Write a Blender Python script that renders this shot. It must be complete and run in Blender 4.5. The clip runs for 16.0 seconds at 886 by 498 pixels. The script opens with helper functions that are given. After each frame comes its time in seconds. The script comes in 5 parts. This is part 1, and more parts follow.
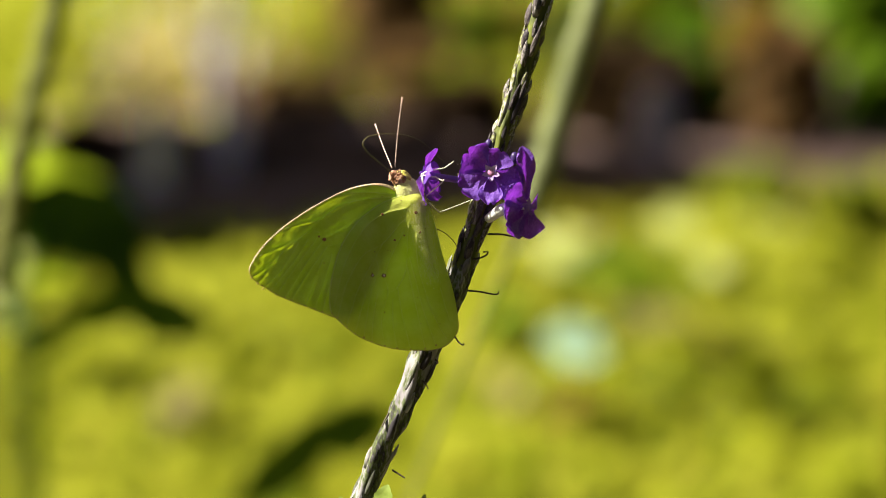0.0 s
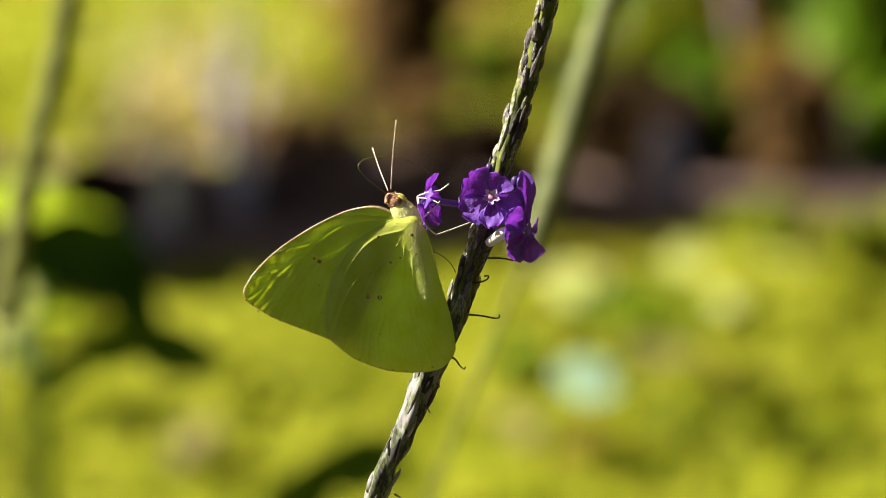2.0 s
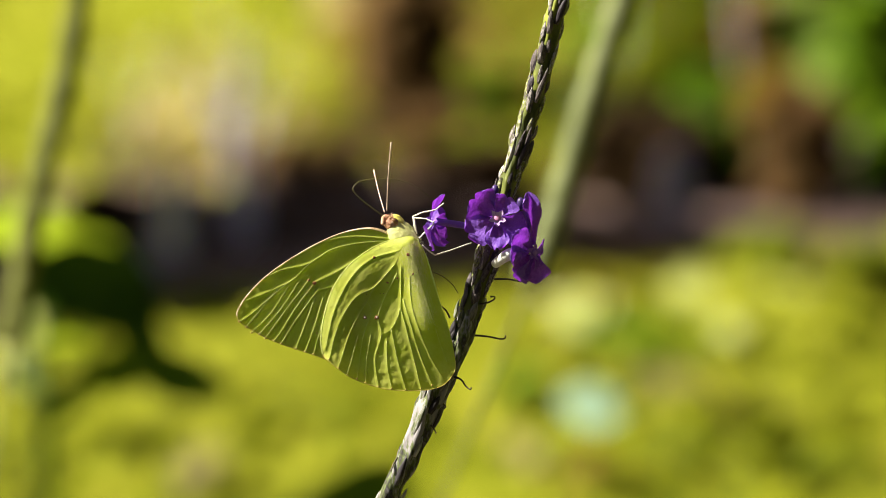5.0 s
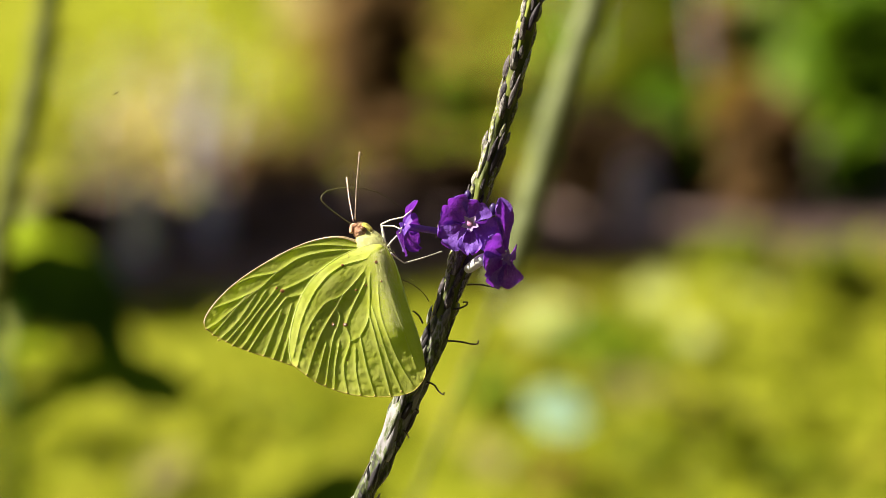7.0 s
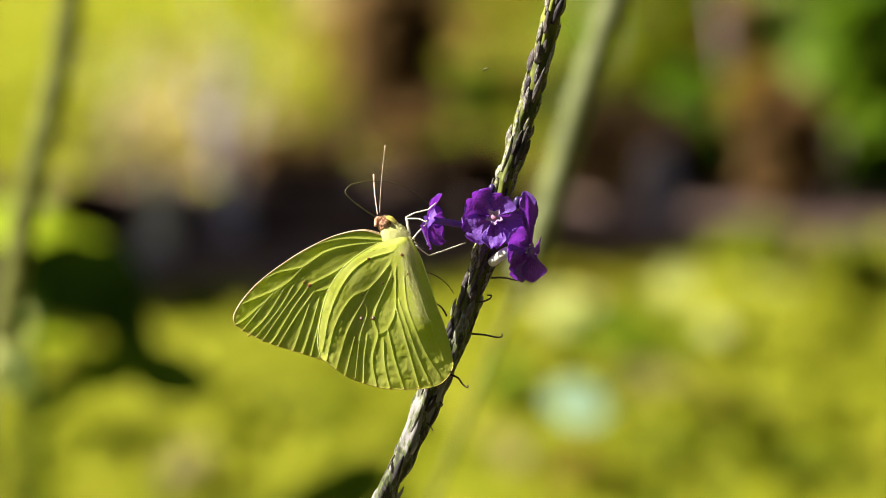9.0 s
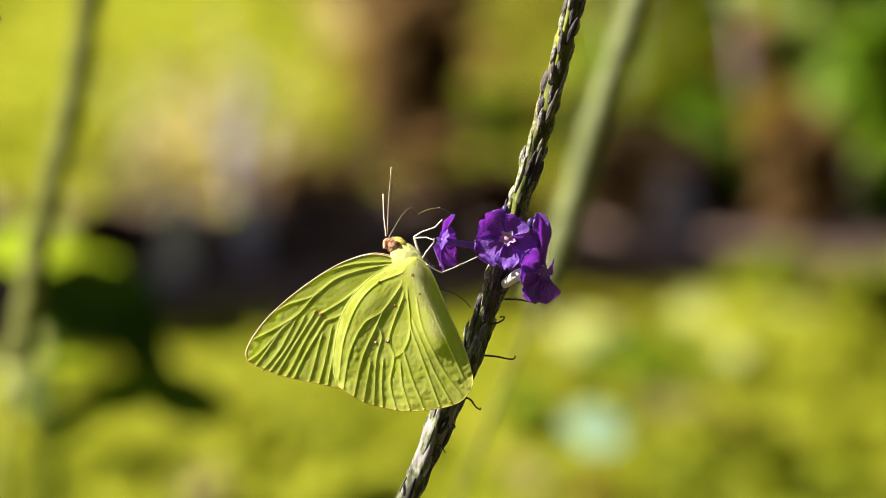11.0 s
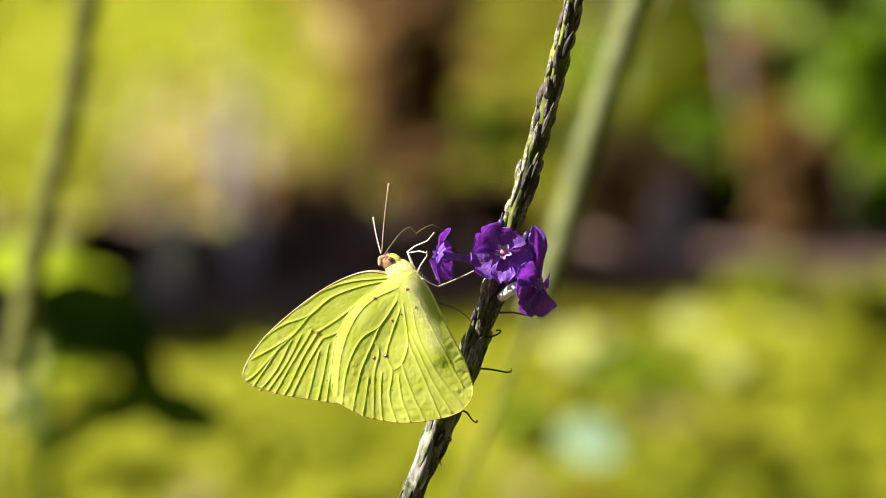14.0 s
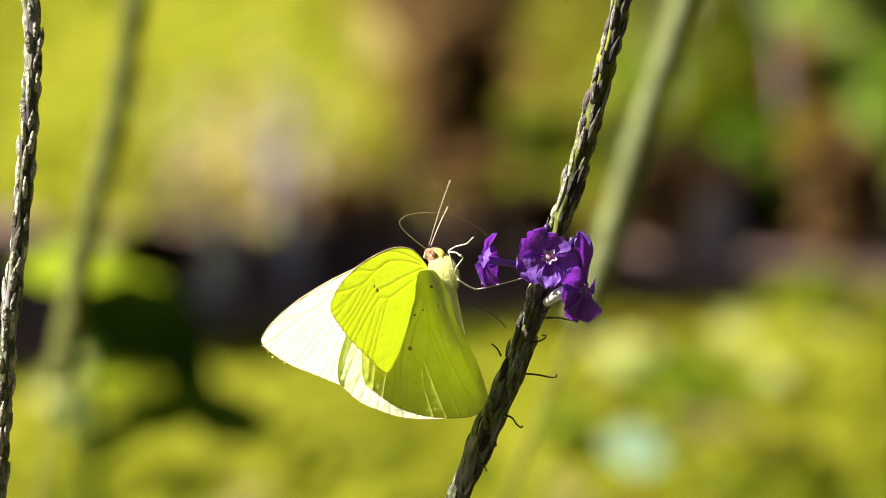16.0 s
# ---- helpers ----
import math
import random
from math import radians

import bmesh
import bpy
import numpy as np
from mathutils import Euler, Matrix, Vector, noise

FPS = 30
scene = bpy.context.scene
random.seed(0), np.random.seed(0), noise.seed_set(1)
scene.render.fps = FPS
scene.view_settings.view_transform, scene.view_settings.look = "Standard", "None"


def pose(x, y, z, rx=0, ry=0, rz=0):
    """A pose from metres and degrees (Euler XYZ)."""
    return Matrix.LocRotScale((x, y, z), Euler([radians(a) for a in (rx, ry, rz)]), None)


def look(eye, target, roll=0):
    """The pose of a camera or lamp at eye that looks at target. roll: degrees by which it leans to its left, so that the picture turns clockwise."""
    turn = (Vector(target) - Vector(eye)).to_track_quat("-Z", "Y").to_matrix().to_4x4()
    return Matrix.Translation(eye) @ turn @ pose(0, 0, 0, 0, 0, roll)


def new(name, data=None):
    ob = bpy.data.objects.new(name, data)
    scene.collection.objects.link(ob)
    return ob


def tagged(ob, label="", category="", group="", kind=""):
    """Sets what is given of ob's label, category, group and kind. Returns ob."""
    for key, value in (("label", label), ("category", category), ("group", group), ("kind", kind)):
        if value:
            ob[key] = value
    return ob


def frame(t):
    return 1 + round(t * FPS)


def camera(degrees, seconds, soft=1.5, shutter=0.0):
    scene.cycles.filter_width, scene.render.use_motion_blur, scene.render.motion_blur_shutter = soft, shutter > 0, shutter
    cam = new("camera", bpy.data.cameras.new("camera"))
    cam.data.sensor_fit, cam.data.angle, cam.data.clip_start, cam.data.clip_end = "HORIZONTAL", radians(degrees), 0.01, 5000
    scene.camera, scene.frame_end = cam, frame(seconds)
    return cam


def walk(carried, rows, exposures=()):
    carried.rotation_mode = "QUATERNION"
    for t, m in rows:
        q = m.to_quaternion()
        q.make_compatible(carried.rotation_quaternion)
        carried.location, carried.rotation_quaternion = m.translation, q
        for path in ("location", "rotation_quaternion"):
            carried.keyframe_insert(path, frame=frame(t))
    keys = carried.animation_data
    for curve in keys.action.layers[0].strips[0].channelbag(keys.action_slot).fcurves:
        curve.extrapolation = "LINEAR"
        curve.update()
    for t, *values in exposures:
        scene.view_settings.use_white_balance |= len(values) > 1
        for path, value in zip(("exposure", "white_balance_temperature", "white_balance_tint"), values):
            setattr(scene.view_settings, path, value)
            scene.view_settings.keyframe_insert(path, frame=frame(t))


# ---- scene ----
from mathutils import Quaternion

MM = 0.001

# camera: a long lens, hand held, looking down a little at a flower spike about 1.2 m away
cam = camera(8.0, 16.0, 0.9)
cam.data.dof.use_dof = True
cam.data.dof.focus_distance = 1.195
cam.data.dof.aperture_fstop = 17.5
PLANE = pose(0, 0, 0.75, -15, 0, 0)      # upright plane of the flower spike, square to the lens
PATH = [
    (0.0, (-0.00061, -1.18756, 0.00533, 89.2803, -0.2897, 0.1564)),
    (0.5, (-0.00061, -1.18836, 0.00448, 89.3309, -0.1819, 0.1659)),
    (1.0, (-0.00021, -1.19150, 0.00422, 89.4104, -0.2103, 0.1840)),
    (1.5, (0.00113, -1.18871, 0.00280, 89.5792, -0.0610, 0.2483)),
    (2.0, (0.00224, -1.19068, 0.00182, 89.6707, 0.0246, 0.2984)),
    (2.5, (0.00264, -1.19048, 0.00139, 89.6601, 0.0005, 0.3424)),
    (3.0, (0.00287, -1.19188, 0.00124, 89.6224, 0.0533, 0.4347)),
    (3.5, (0.00279, -1.19098, 0.00079, 89.7429, 0.0568, 0.4584)),
    (4.0, (0.00225, -1.19298, 0.00080, 89.8195, -0.0226, 0.3979)),
    (6.5, (0.00103, -1.19859, -0.00049, 90.0779, 0.1207, 0.1953)),
    (7.0, (-0.00000, -1.20000, 0.00000, 90.0000, 0.0000, -0.0000)),
    (7.5, (-0.00124, -1.20096, 0.00055, 89.9169, -0.0381, 0.0719)),
    (8.0, (-0.00194, -1.19984, 0.00120, 89.8175, -0.2761, 0.1288)),
    (8.5, (-0.00188, -1.19696, 0.00135, 89.9707, -0.2178, 0.0987)),
    (9.0, (-0.00125, -1.20240, 0.00037, 89.9211, -0.0550, 0.1581)),
    (11.5, (0.00031, -1.19676, -0.00075, 90.2486, -0.2104, 0.3754)),
    (12.0, (-0.00020, -1.20070, -0.00040, 90.3256, -0.1906, 0.3862)),
    (12.5, (-0.00049, -1.20110, -0.00034, 90.3703, -0.1366, 0.3547)),
    (13.0, (-0.00018, -1.20592, -0.00072, 90.3493, 0.0231, 0.3648)),
    (13.5, (0.00025, -1.20101, -0.00075, 90.3743, -0.1279, 0.3039)),
    (14.0, (-0.00022, -1.20103, -0.00042, 90.2725, -0.1353, 0.2895)),
    (14.5, (-0.00017, -1.20071, -0.00042, 90.3761, -0.3503, 0.4215)),
    (15.0, (-0.00038, -1.20351, -0.00064, 90.4318, -0.2427, 0.5365)),
    (15.5, (-0.00047, -1.20476, -0.00091, 90.3379, -0.1765, 0.6542)),
    (16.0, (0.00011, -1.20017, -0.00100, 90.3427, -0.3303, 0.7175)),
]
walk(cam, [(t, PLANE @ pose(*p)) for t, p in PATH])

# light: clear sky and one sun, high on the left, a little in front of the flower
SUN_WAY = (PLANE.to_3x3() @ Vector((-0.70, -0.135, 0.70))).normalized()
world = bpy.data.worlds.new("sky")
scene.world = world
world.use_nodes = True
wn = world.node_tree.nodes
sky = wn.new("ShaderNodeTexSky")
sky.sky_type = "NISHITA"
sky.sun_disc = False
sky.air_density, sky.dust_density = 0.7, 5.0
sky.sun_elevation = math.asin(SUN_WAY.z)
sky.sun_rotation = math.atan2(SUN_WAY.x, SUN_WAY.y)
world.node_tree.links.new(sky.outputs[0], wn["Background"].inputs[0])
wn["Background"].inputs[1].default_value = 0.016
sun = new("sun", bpy.data.lights.new("sun", "SUN"))
sun.data.energy, sun.data.angle, sun.data.color = 5.0, radians(0.53), (1.0, 0.93, 0.82)
sun.matrix_world = look(SUN_WAY * 8, (0, 0, 0))
scene.view_settings.exposure = 1.72


# ---- materials ----
def material(name, colors, scale=300.0, rough=0.6, bump=0.0, bump_scale=0.0, through_light=0.0, through_color=None,
             island=False, per_object=False, gloss=0.3, stretch=(1, 1, 1), fine=0.25, sheen=0.0):
    """Procedural surface: colours mixed by noise at two scales, by the piece or by the object; may let light through."""
    m = bpy.data.materials.new(name)
    m.use_nodes = True
    nt = m.node_tree
    n, ln = nt.nodes, nt.links.new
    n.clear()
    out = n.new("ShaderNodeOutputMaterial")
    co = n.new("ShaderNodeTexCoord")
    mp = n.new("ShaderNodeMapping")
    mp.inputs["Scale"].default_value = stretch
    ln(co.outputs["Object"], mp.inputs["Vector"])
    big = n.new("ShaderNodeTexNoise")
    big.inputs["Scale"].default_value = scale
    big.inputs["Detail"].default_value = 4
    ln(mp.outputs[0], big.inputs["Vector"])
    small = n.new("ShaderNodeTexNoise")
    small.inputs["Scale"].default_value = scale * 6
    small.inputs["Detail"].default_value = 3
    ln(mp.outputs[0], small.inputs["Vector"])
    mix = n.new("ShaderNodeMath")
    mix.operation = "MULTIPLY_ADD"
    mix.inputs[1].default_value = fine
    ln(small.outputs[0], mix.inputs[0])
    ln(big.outputs[0], mix.inputs[2])
    value = mix.outputs[0]
    if island or per_object:
        rnd = n.new("ShaderNodeNewGeometry").outputs["Random Per Island"] if island else n.new("ShaderNodeObjectInfo").outputs["Random"]
        add = n.new("ShaderNodeMath")
        add.operation = "MULTIPLY_ADD"
        add.inputs[1].default_value = 0.9
        ln(rnd, add.inputs[0])
        sub = n.new("ShaderNodeMath")
        sub.operation = "SUBTRACT"
        sub.inputs[1].default_value = 0.47 + 0.5 * fine
        ln(value, sub.inputs[0])
        ln(sub.outputs[0], add.inputs[2])
        value = add.outputs[0]
    ramp = n.new("ShaderNodeValToRGB")
    el = ramp.color_ramp.elements
    lo, hi = (0.15, 0.95) if (island or per_object) else (0.38, 0.82)
    while len(el) < len(colors):
        el.new(0.5)
    for i, c in enumerate(colors):
        el[i].position = lo + (hi - lo) * i / max(1, len(colors) - 1)
        el[i].color = (*c, 1)
    ln(value, ramp.inputs[0])
    bs = n.new("ShaderNodeBsdfPrincipled")
    bs.inputs["Roughness"].default_value = rough
    bs.inputs["Specular IOR Level"].default_value = gloss
    bs.inputs["Sheen Weight"].default_value = sheen
    ln(ramp.outputs[0], bs.inputs["Base Color"])
    shader = bs.outputs[0]
    if bump:
        bt = n.new("ShaderNodeTexNoise")
        bt.inputs["Scale"].default_value = bump_scale or scale * 3
        bt.inputs["Detail"].default_value = 3
        ln(mp.outputs[0], bt.inputs["Vector"])
        bp = n.new("ShaderNodeBump")
        bp.inputs["Strength"].default_value = 1.0
        bp.inputs["Distance"].default_value = bump
        ln(bt.outputs[0], bp.inputs["Height"])
        ln(bp.outputs[0], bs.inputs["Normal"])
    if through_light:
        tr = n.new("ShaderNodeBsdfTranslucent")
        if through_color:
            tr.inputs[0].default_value = (*through_color, 1)
        else:
            ln(ramp.outputs[0], tr.inputs[0])
        if bump:
            ln(bp.outputs[0], tr.inputs["Normal"])
        ms = n.new("ShaderNodeMixShader")
        ms.inputs[0].default_value = through_light
        ln(bs.outputs[0], ms.inputs[1])
        ln(tr.outputs[0], ms.inputs[2])
        shader = ms.outputs[0]
    ln(shader, out.inputs[0])
    return m


WING = material("wing_scales", [(0.54, 0.585, 0.06), (0.70, 0.73, 0.17)], 220, 0.6, 0.00008, 1500, 0.46, (0.58, 0.73, 0.012), gloss=0.12)
WING_UPPER = material("wing_upper_side", [(0.88, 0.88, 0.64), (0.93, 0.93, 0.74)], 220, 0.6, 0.0001, 1100, 0.40, (0.48, 0.68, 0.001), gloss=0.12)
VEIN = material("wing_vein", [(0.70, 0.72, 0.20), (0.80, 0.80, 0.32)], 400, 0.5, through_light=0.42, through_color=(0.60, 0.74, 0.008))
COSTA = material("wing_edge", [(0.62, 0.44, 0.26), (0.82, 0.70, 0.46)], 300, 0.5)
RIM = material("wing_rim", [(0.28, 0.16, 0.04), (0.62, 0.55, 0.12)], 700, 0.6)
SPOT = material("wing_spot", [(0.14, 0.045, 0.015), (0.36, 0.15, 0.05)], 900, 0.6)
PALE = material("spot_centre", [(0.75, 0.62, 0.55), (0.85, 0.75, 0.7)], 900, 0.5)
FUR = material("body_fur", [(0.68, 0.69, 0.24), (0.85, 0.84, 0.44)], 500, 0.8, 0.0002, 2500, 0.2, island=True)
FACE = material("face_scales", [(0.20, 0.08, 0.035), (0.48, 0.26, 0.15), (0.66, 0.48, 0.36)], 1300, 0.7, 0.0002, 2500)
CROWN = material("crown_scales", [(0.14, 0.09, 0.01), (0.42, 0.36, 0.05), (0.66, 0.60, 0.12)], 1300, 0.7, 0.0002, 2500, fine=0.5)
EYE = material("eye", [(0.07, 0.03, 0.012), (0.20, 0.10, 0.03)], 800, 0.4, gloss=0.4)
LEG = material("leg", [(0.62, 0.60, 0.42), (0.80, 0.78, 0.66)], 700, 0.5)
ANTENNA = material("antenna", [(0.50, 0.32, 0.22), (0.74, 0.60, 0.50)], 900, 0.5)
TONGUE = material("proboscis", [(0.05, 0.04, 0.015), (0.16, 0.14, 0.04)], 900, 0.4)
PETAL = material("petal", [(0.055, 0.016, 0.18), (0.105, 0.034, 0.34), (0.21, 0.085, 0.50)], 320, 0.55, 0.0003, 1100, 0.40, (0.24, 0.03, 0.50), fine=0.6, sheen=0.15)
THROAT = material("flower_throat", [(0.32, 0.15, 0.46), (0.50, 0.33, 0.60), (0.60, 0.45, 0.66)], 700, 0.6)
THROAT_CUP = material("throat_cup", [(0.45, 0.10, 0.30), (0.62, 0.32, 0.46)], 700, 0.6)
TUBE = material("flower_tube", [(0.16, 0.06, 0.36), (0.30, 0.14, 0.55)], 400, 0.5, 0.0001, 900, 0.2)
TUBE_PALE = material("pale_tube", [(0.80, 0.80, 0.72), (0.90, 0.90, 0.86)], 400, 0.5, 0.0001, 900, 0.2)
RACHIS = material("stem_green", [(0.014, 0.020, 0.007), (0.07, 0.085, 0.008), (0.23, 0.26, 0.03)], 180, 0.55, 0.0006, 500, stretch=(1, 1, 0.35))
BRACT = material("bract", [(0.02, 0.014, 0.018), (0.10, 0.08, 0.075), (0.035, 0.03, 0.025), (0.28, 0.255, 0.23), (0.045, 0.035, 0.04), (0.17, 0.19, 0.03), (0.36, 0.335, 0.31)], 420, 0.65,
                 0.0007, 900, per_object=True, stretch=(1, 1, 0.35), fine=0.9)
BRACT_PALE = material("pale_bract", [(0.08, 0.07, 0.05), (0.45, 0.42, 0.33), (0.13, 0.12, 0.07), (0.58, 0.54, 0.44), (0.28, 0.29, 0.14), (0.68, 0.64, 0.55)], 420, 0.7,
                      0.0007, 900, per_object=True, fine=0.8)
BARK_OLD = material("old_stem", [(0.012, 0.010, 0.012), (0.06, 0.075, 0.02), (0.12, 0.11, 0.115), (0.03, 0.028, 0.02), (0.09, 0.115, 0.03), (0.23, 0.215, 0.215)], 300, 0.7, 0.0006, 420, stretch=(1, 1, 0.35), fine=0.5)
BRACT_OLD = material("old_bract", [(0.018, 0.014, 0.016), (0.15, 0.14, 0.13), (0.05, 0.062, 0.02), (0.30, 0.28, 0.26), (0.075, 0.09, 0.03), (0.42, 0.41, 0.40)], 300, 0.7, 0.0004, 600, per_object=True, stretch=(1, 1, 0.3), fine=0.35)
BUD = material("dark_bud", [(0.02, 0.012, 0.05), (0.06, 0.03, 0.14)], 600, 0.4)
STYLE = material("dry_style", [(0.025, 0.018, 0.012), (0.09, 0.06, 0.035)], 700, 0.5)
LOWER_STEM = material("lower_stem", [(0.11, 0.125, 0.012), (0.16, 0.17, 0.03)], 90, 0.6)
SOFT_STEM = material("distant_stem", [(0.09, 0.106, 0.028), (0.165, 0.188, 0.065)], 90, 0.6, 0.0005, 300)
OLIVE_STEM = material("olive_stem", [(0.13, 0.145, 0.02), (0.21, 0.225, 0.045)], 90, 0.7, 0.0005, 300, 0.45)
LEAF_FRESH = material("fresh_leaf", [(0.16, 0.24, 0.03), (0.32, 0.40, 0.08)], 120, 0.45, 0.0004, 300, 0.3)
# dark copy of the broad plant's leaf, shade put into its green
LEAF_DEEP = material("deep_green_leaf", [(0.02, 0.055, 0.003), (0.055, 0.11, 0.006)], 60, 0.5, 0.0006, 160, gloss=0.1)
# bright copy of that leaf, sunlight put into its green
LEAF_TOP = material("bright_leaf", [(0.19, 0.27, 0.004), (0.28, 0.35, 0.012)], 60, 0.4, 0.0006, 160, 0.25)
GRASS = material("groundcover", [(0.168, 0.194, 0.006), (0.248, 0.264, 0.013), (0.325, 0.319, 0.026)], 5, 0.6, through_light=0.42, island=True, gloss=0.05)
STRAW = material("straw", [(0.21, 0.185, 0.035), (0.27, 0.22, 0.07), (0.34, 0.27, 0.12)], 8, 0.7, through_light=0.2, island=True, gloss=0.1)
YELLOW = material("yellow_green_leaf", [(0.228, 0.254, 0.010), (0.320, 0.328, 0.026)], 8, 0.6, through_light=0.42, island=True, gloss=0.05)
OLIVE = material("olive_leaf", [(0.075, 0.076, 0.002), (0.15, 0.14, 0.005)], 8, 0.6, through_light=0.3, island=True, gloss=0.05)
CREAM = material("dry_herb_leaf", [(0.21, 0.185, 0.045), (0.26, 0.23, 0.08), (0.33, 0.295, 0.14)], 8, 0.7, island=True, through_light=0.35, gloss=0.1)
MIDGREEN = material("olive_green_leaf", [(0.085, 0.115, 0.002), (0.15, 0.175, 0.004), (0.21, 0.215, 0.010)], 8, 0.6, island=True, through_light=0.4, gloss=0.05)
LIME = material("light_green_leaf", [(0.14, 0.22, 0.014), (0.25, 0.33, 0.045)], 8, 0.55, island=True, through_light=0.3, gloss=0.2)
# leaf green darkened in its colour to stand for shade
DUSK = material("shade_toned_leaf", [(0.02, 0.024, 0.008), (0.045, 0.058, 0.010), (0.10, 0.12, 0.014)], 8, 0.7, island=True, through_light=0.1, gloss=0.08)
RUST = material("withered_brown_leaf", [(0.12, 0.066, 0.026), (0.20, 0.122, 0.045), (0.29, 0.19, 0.08)], 8, 0.8, island=True, through_light=0.5, gloss=0.05)
RUSTY = material("rusty_leaf", [(0.12, 0.07, 0.004), (0.17, 0.10, 0.02)], 8, 0.7, island=True, through_light=0.2, gloss=0.1)
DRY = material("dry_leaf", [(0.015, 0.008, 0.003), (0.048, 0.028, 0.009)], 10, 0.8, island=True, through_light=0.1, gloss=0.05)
GREEN = material("shrub_leaf", [(0.04, 0.095, 0.003), (0.115, 0.21, 0.005), (0.20, 0.29, 0.014)], 10, 0.55, island=True, through_light=0.3, gloss=0.05)
LAWN = material("lawn", [(0.07, 0.09, 0.004), (0.12, 0.135, 0.006), (0.18, 0.18, 0.012)], 5, 0.7, island=True, gloss=0.1)
# brown that carries the shade of the strip behind the grass
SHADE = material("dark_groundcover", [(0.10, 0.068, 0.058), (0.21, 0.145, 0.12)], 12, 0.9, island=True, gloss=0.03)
# tone raised to make up for sunlight missing in the strip
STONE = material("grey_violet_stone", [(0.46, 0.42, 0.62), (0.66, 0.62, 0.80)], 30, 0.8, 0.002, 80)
BRIGHT = material("light_leaf", [(0.36, 0.40, 0.08), (0.46, 0.49, 0.14)], 40, 0.4, through_light=0.2)
PALE_LEAF = material("pale_leaf", [(0.30, 0.47, 0.30), (0.44, 0.62, 0.45)], 40, 0.35, through_light=0.2)
BARK = material("twig_bark", [(0.06, 0.04, 0.025), (0.14, 0.10, 0.06)], 60, 0.8, 0.001, 150)
# raised further, for the stone that should look lightest
STONE_BRIGHTENED = material("brightened_violet_stone", [(0.70, 0.66, 0.60), (0.86, 0.82, 0.76)], 30, 0.8, 0.002, 80)
# tone lowered as if these stones stood in shade
STONE_DIMMED = material("dimmed_violet_stone", [(0.24, 0.21, 0.27), (0.38, 0.34, 0.41)], 30, 0.8, 0.002, 80)
# unseen soil, made dark to throw less light back up
BOUNCE_CUT = material("bounce_cut_soil", [(0.022, 0.017, 0.010), (0.05, 0.038, 0.022)], 9, 0.95, 0.01, 60, fine=0.5)
SOIL = material("ground_soil", [(0.11, 0.125, 0.004), (0.16, 0.17, 0.007), (0.21, 0.20, 0.014)], 3.5, 0.9, 0.01, 40, fine=0.5)


# ---- mesh helpers ----
def part(name, mesh, mat, parent=None, label="", smooth=True):
    """Links a bmesh, or a mesh, as one object, under a thing or a part."""
    if isinstance(mesh, bmesh.types.BMesh):
        data = bpy.data.meshes.new(name)
        mesh.to_mesh(data)
        mesh.free()
        mesh = data
    if not mesh.materials:
        mesh.materials.append(mat)
    if smooth:
        mesh.polygons.foreach_set("use_smooth", [True] * len(mesh.polygons))
    ob = new(name, mesh)
    if parent:
        ob.parent = parent
    if label:
        ob["label"] = label
    return ob


def spline(points, steps=6, closed=False):
    """A smooth line through points."""
    p = [Vector(q) for q in points]
    n = len(p)
    out = []
    for i in range(n if closed else n - 1):
        if closed:
            a, b, c, d = p[i - 1], p[i], p[(i + 1) % n], p[(i + 2) % n]
        else:
            a, b, c, d = p[max(i - 1, 0)], p[i], p[i + 1], p[min(i + 2, n - 1)]
        for s in range(steps):
            u = s / steps
            out.append(0.5 * ((2 * b) + (c - a) * u + (2 * a - 5 * b + 4 * c - d) * u * u + (3 * b - a - 3 * c + d) * u ** 3))
    if not closed:
        out.append(p[-1])
    return out


def tube(bm, line, radius, sides=6):
    """A tube along a line; radius is a number or a function of 0..1."""
    rings = []
    n = len(line)
    side = Vector((0.13, 1, 0.07))
    for i, p in enumerate(line):
        way = (line[min(i + 1, n - 1)] - line[max(i - 1, 0)]).normalized()
        u = side.cross(way)
        u = (u if u.length > 1e-4 else Vector((1, 0, 0)).cross(way)).normalized()
        v = way.cross(u)
        r = radius(i / (n - 1)) if callable(radius) else radius
        rings.append([bm.verts.new(p + r * (math.cos(a) * u + math.sin(a) * v)) for a in (2 * math.pi * k / sides for k in range(sides))])
    for a, b in zip(rings, rings[1:]):
        for k in range(sides):
            bm.faces.new((a[k], a[(k + 1) % sides], b[(k + 1) % sides], b[k]))
    bm.faces.new(rings[0][::-1])
    bm.faces.new(rings[-1])
    return bm


def mm3(points, y=0.0):
    """Points (x, z) or (x, z, y) in millimetres as places in metres."""
    return [Vector((p[0], p[2] if len(p) > 2 else y, p[1])) * MM for p in points]


def ellipsoid(bm, centre, radii, turn=None, segs=20, rings=12, rough=0.0):
    got = bmesh.ops.create_uvsphere(bm, u_segments=segs, v_segments=rings, radius=1)
    for v in got["verts"]:
        k = 1 + rough * noise.noise(v.co * 3)
        q = Vector((v.co.x * radii[0], v.co.y * radii[1], v.co.z * radii[2])) * k
        v.co = Vector(centre) + (turn @ q if turn else q)
    return bm


# ---- the butterfly ----
butterfly = tagged(new("butterfly"), "pale yellow-green butterfly drinking at purple flowers", "butterfly")

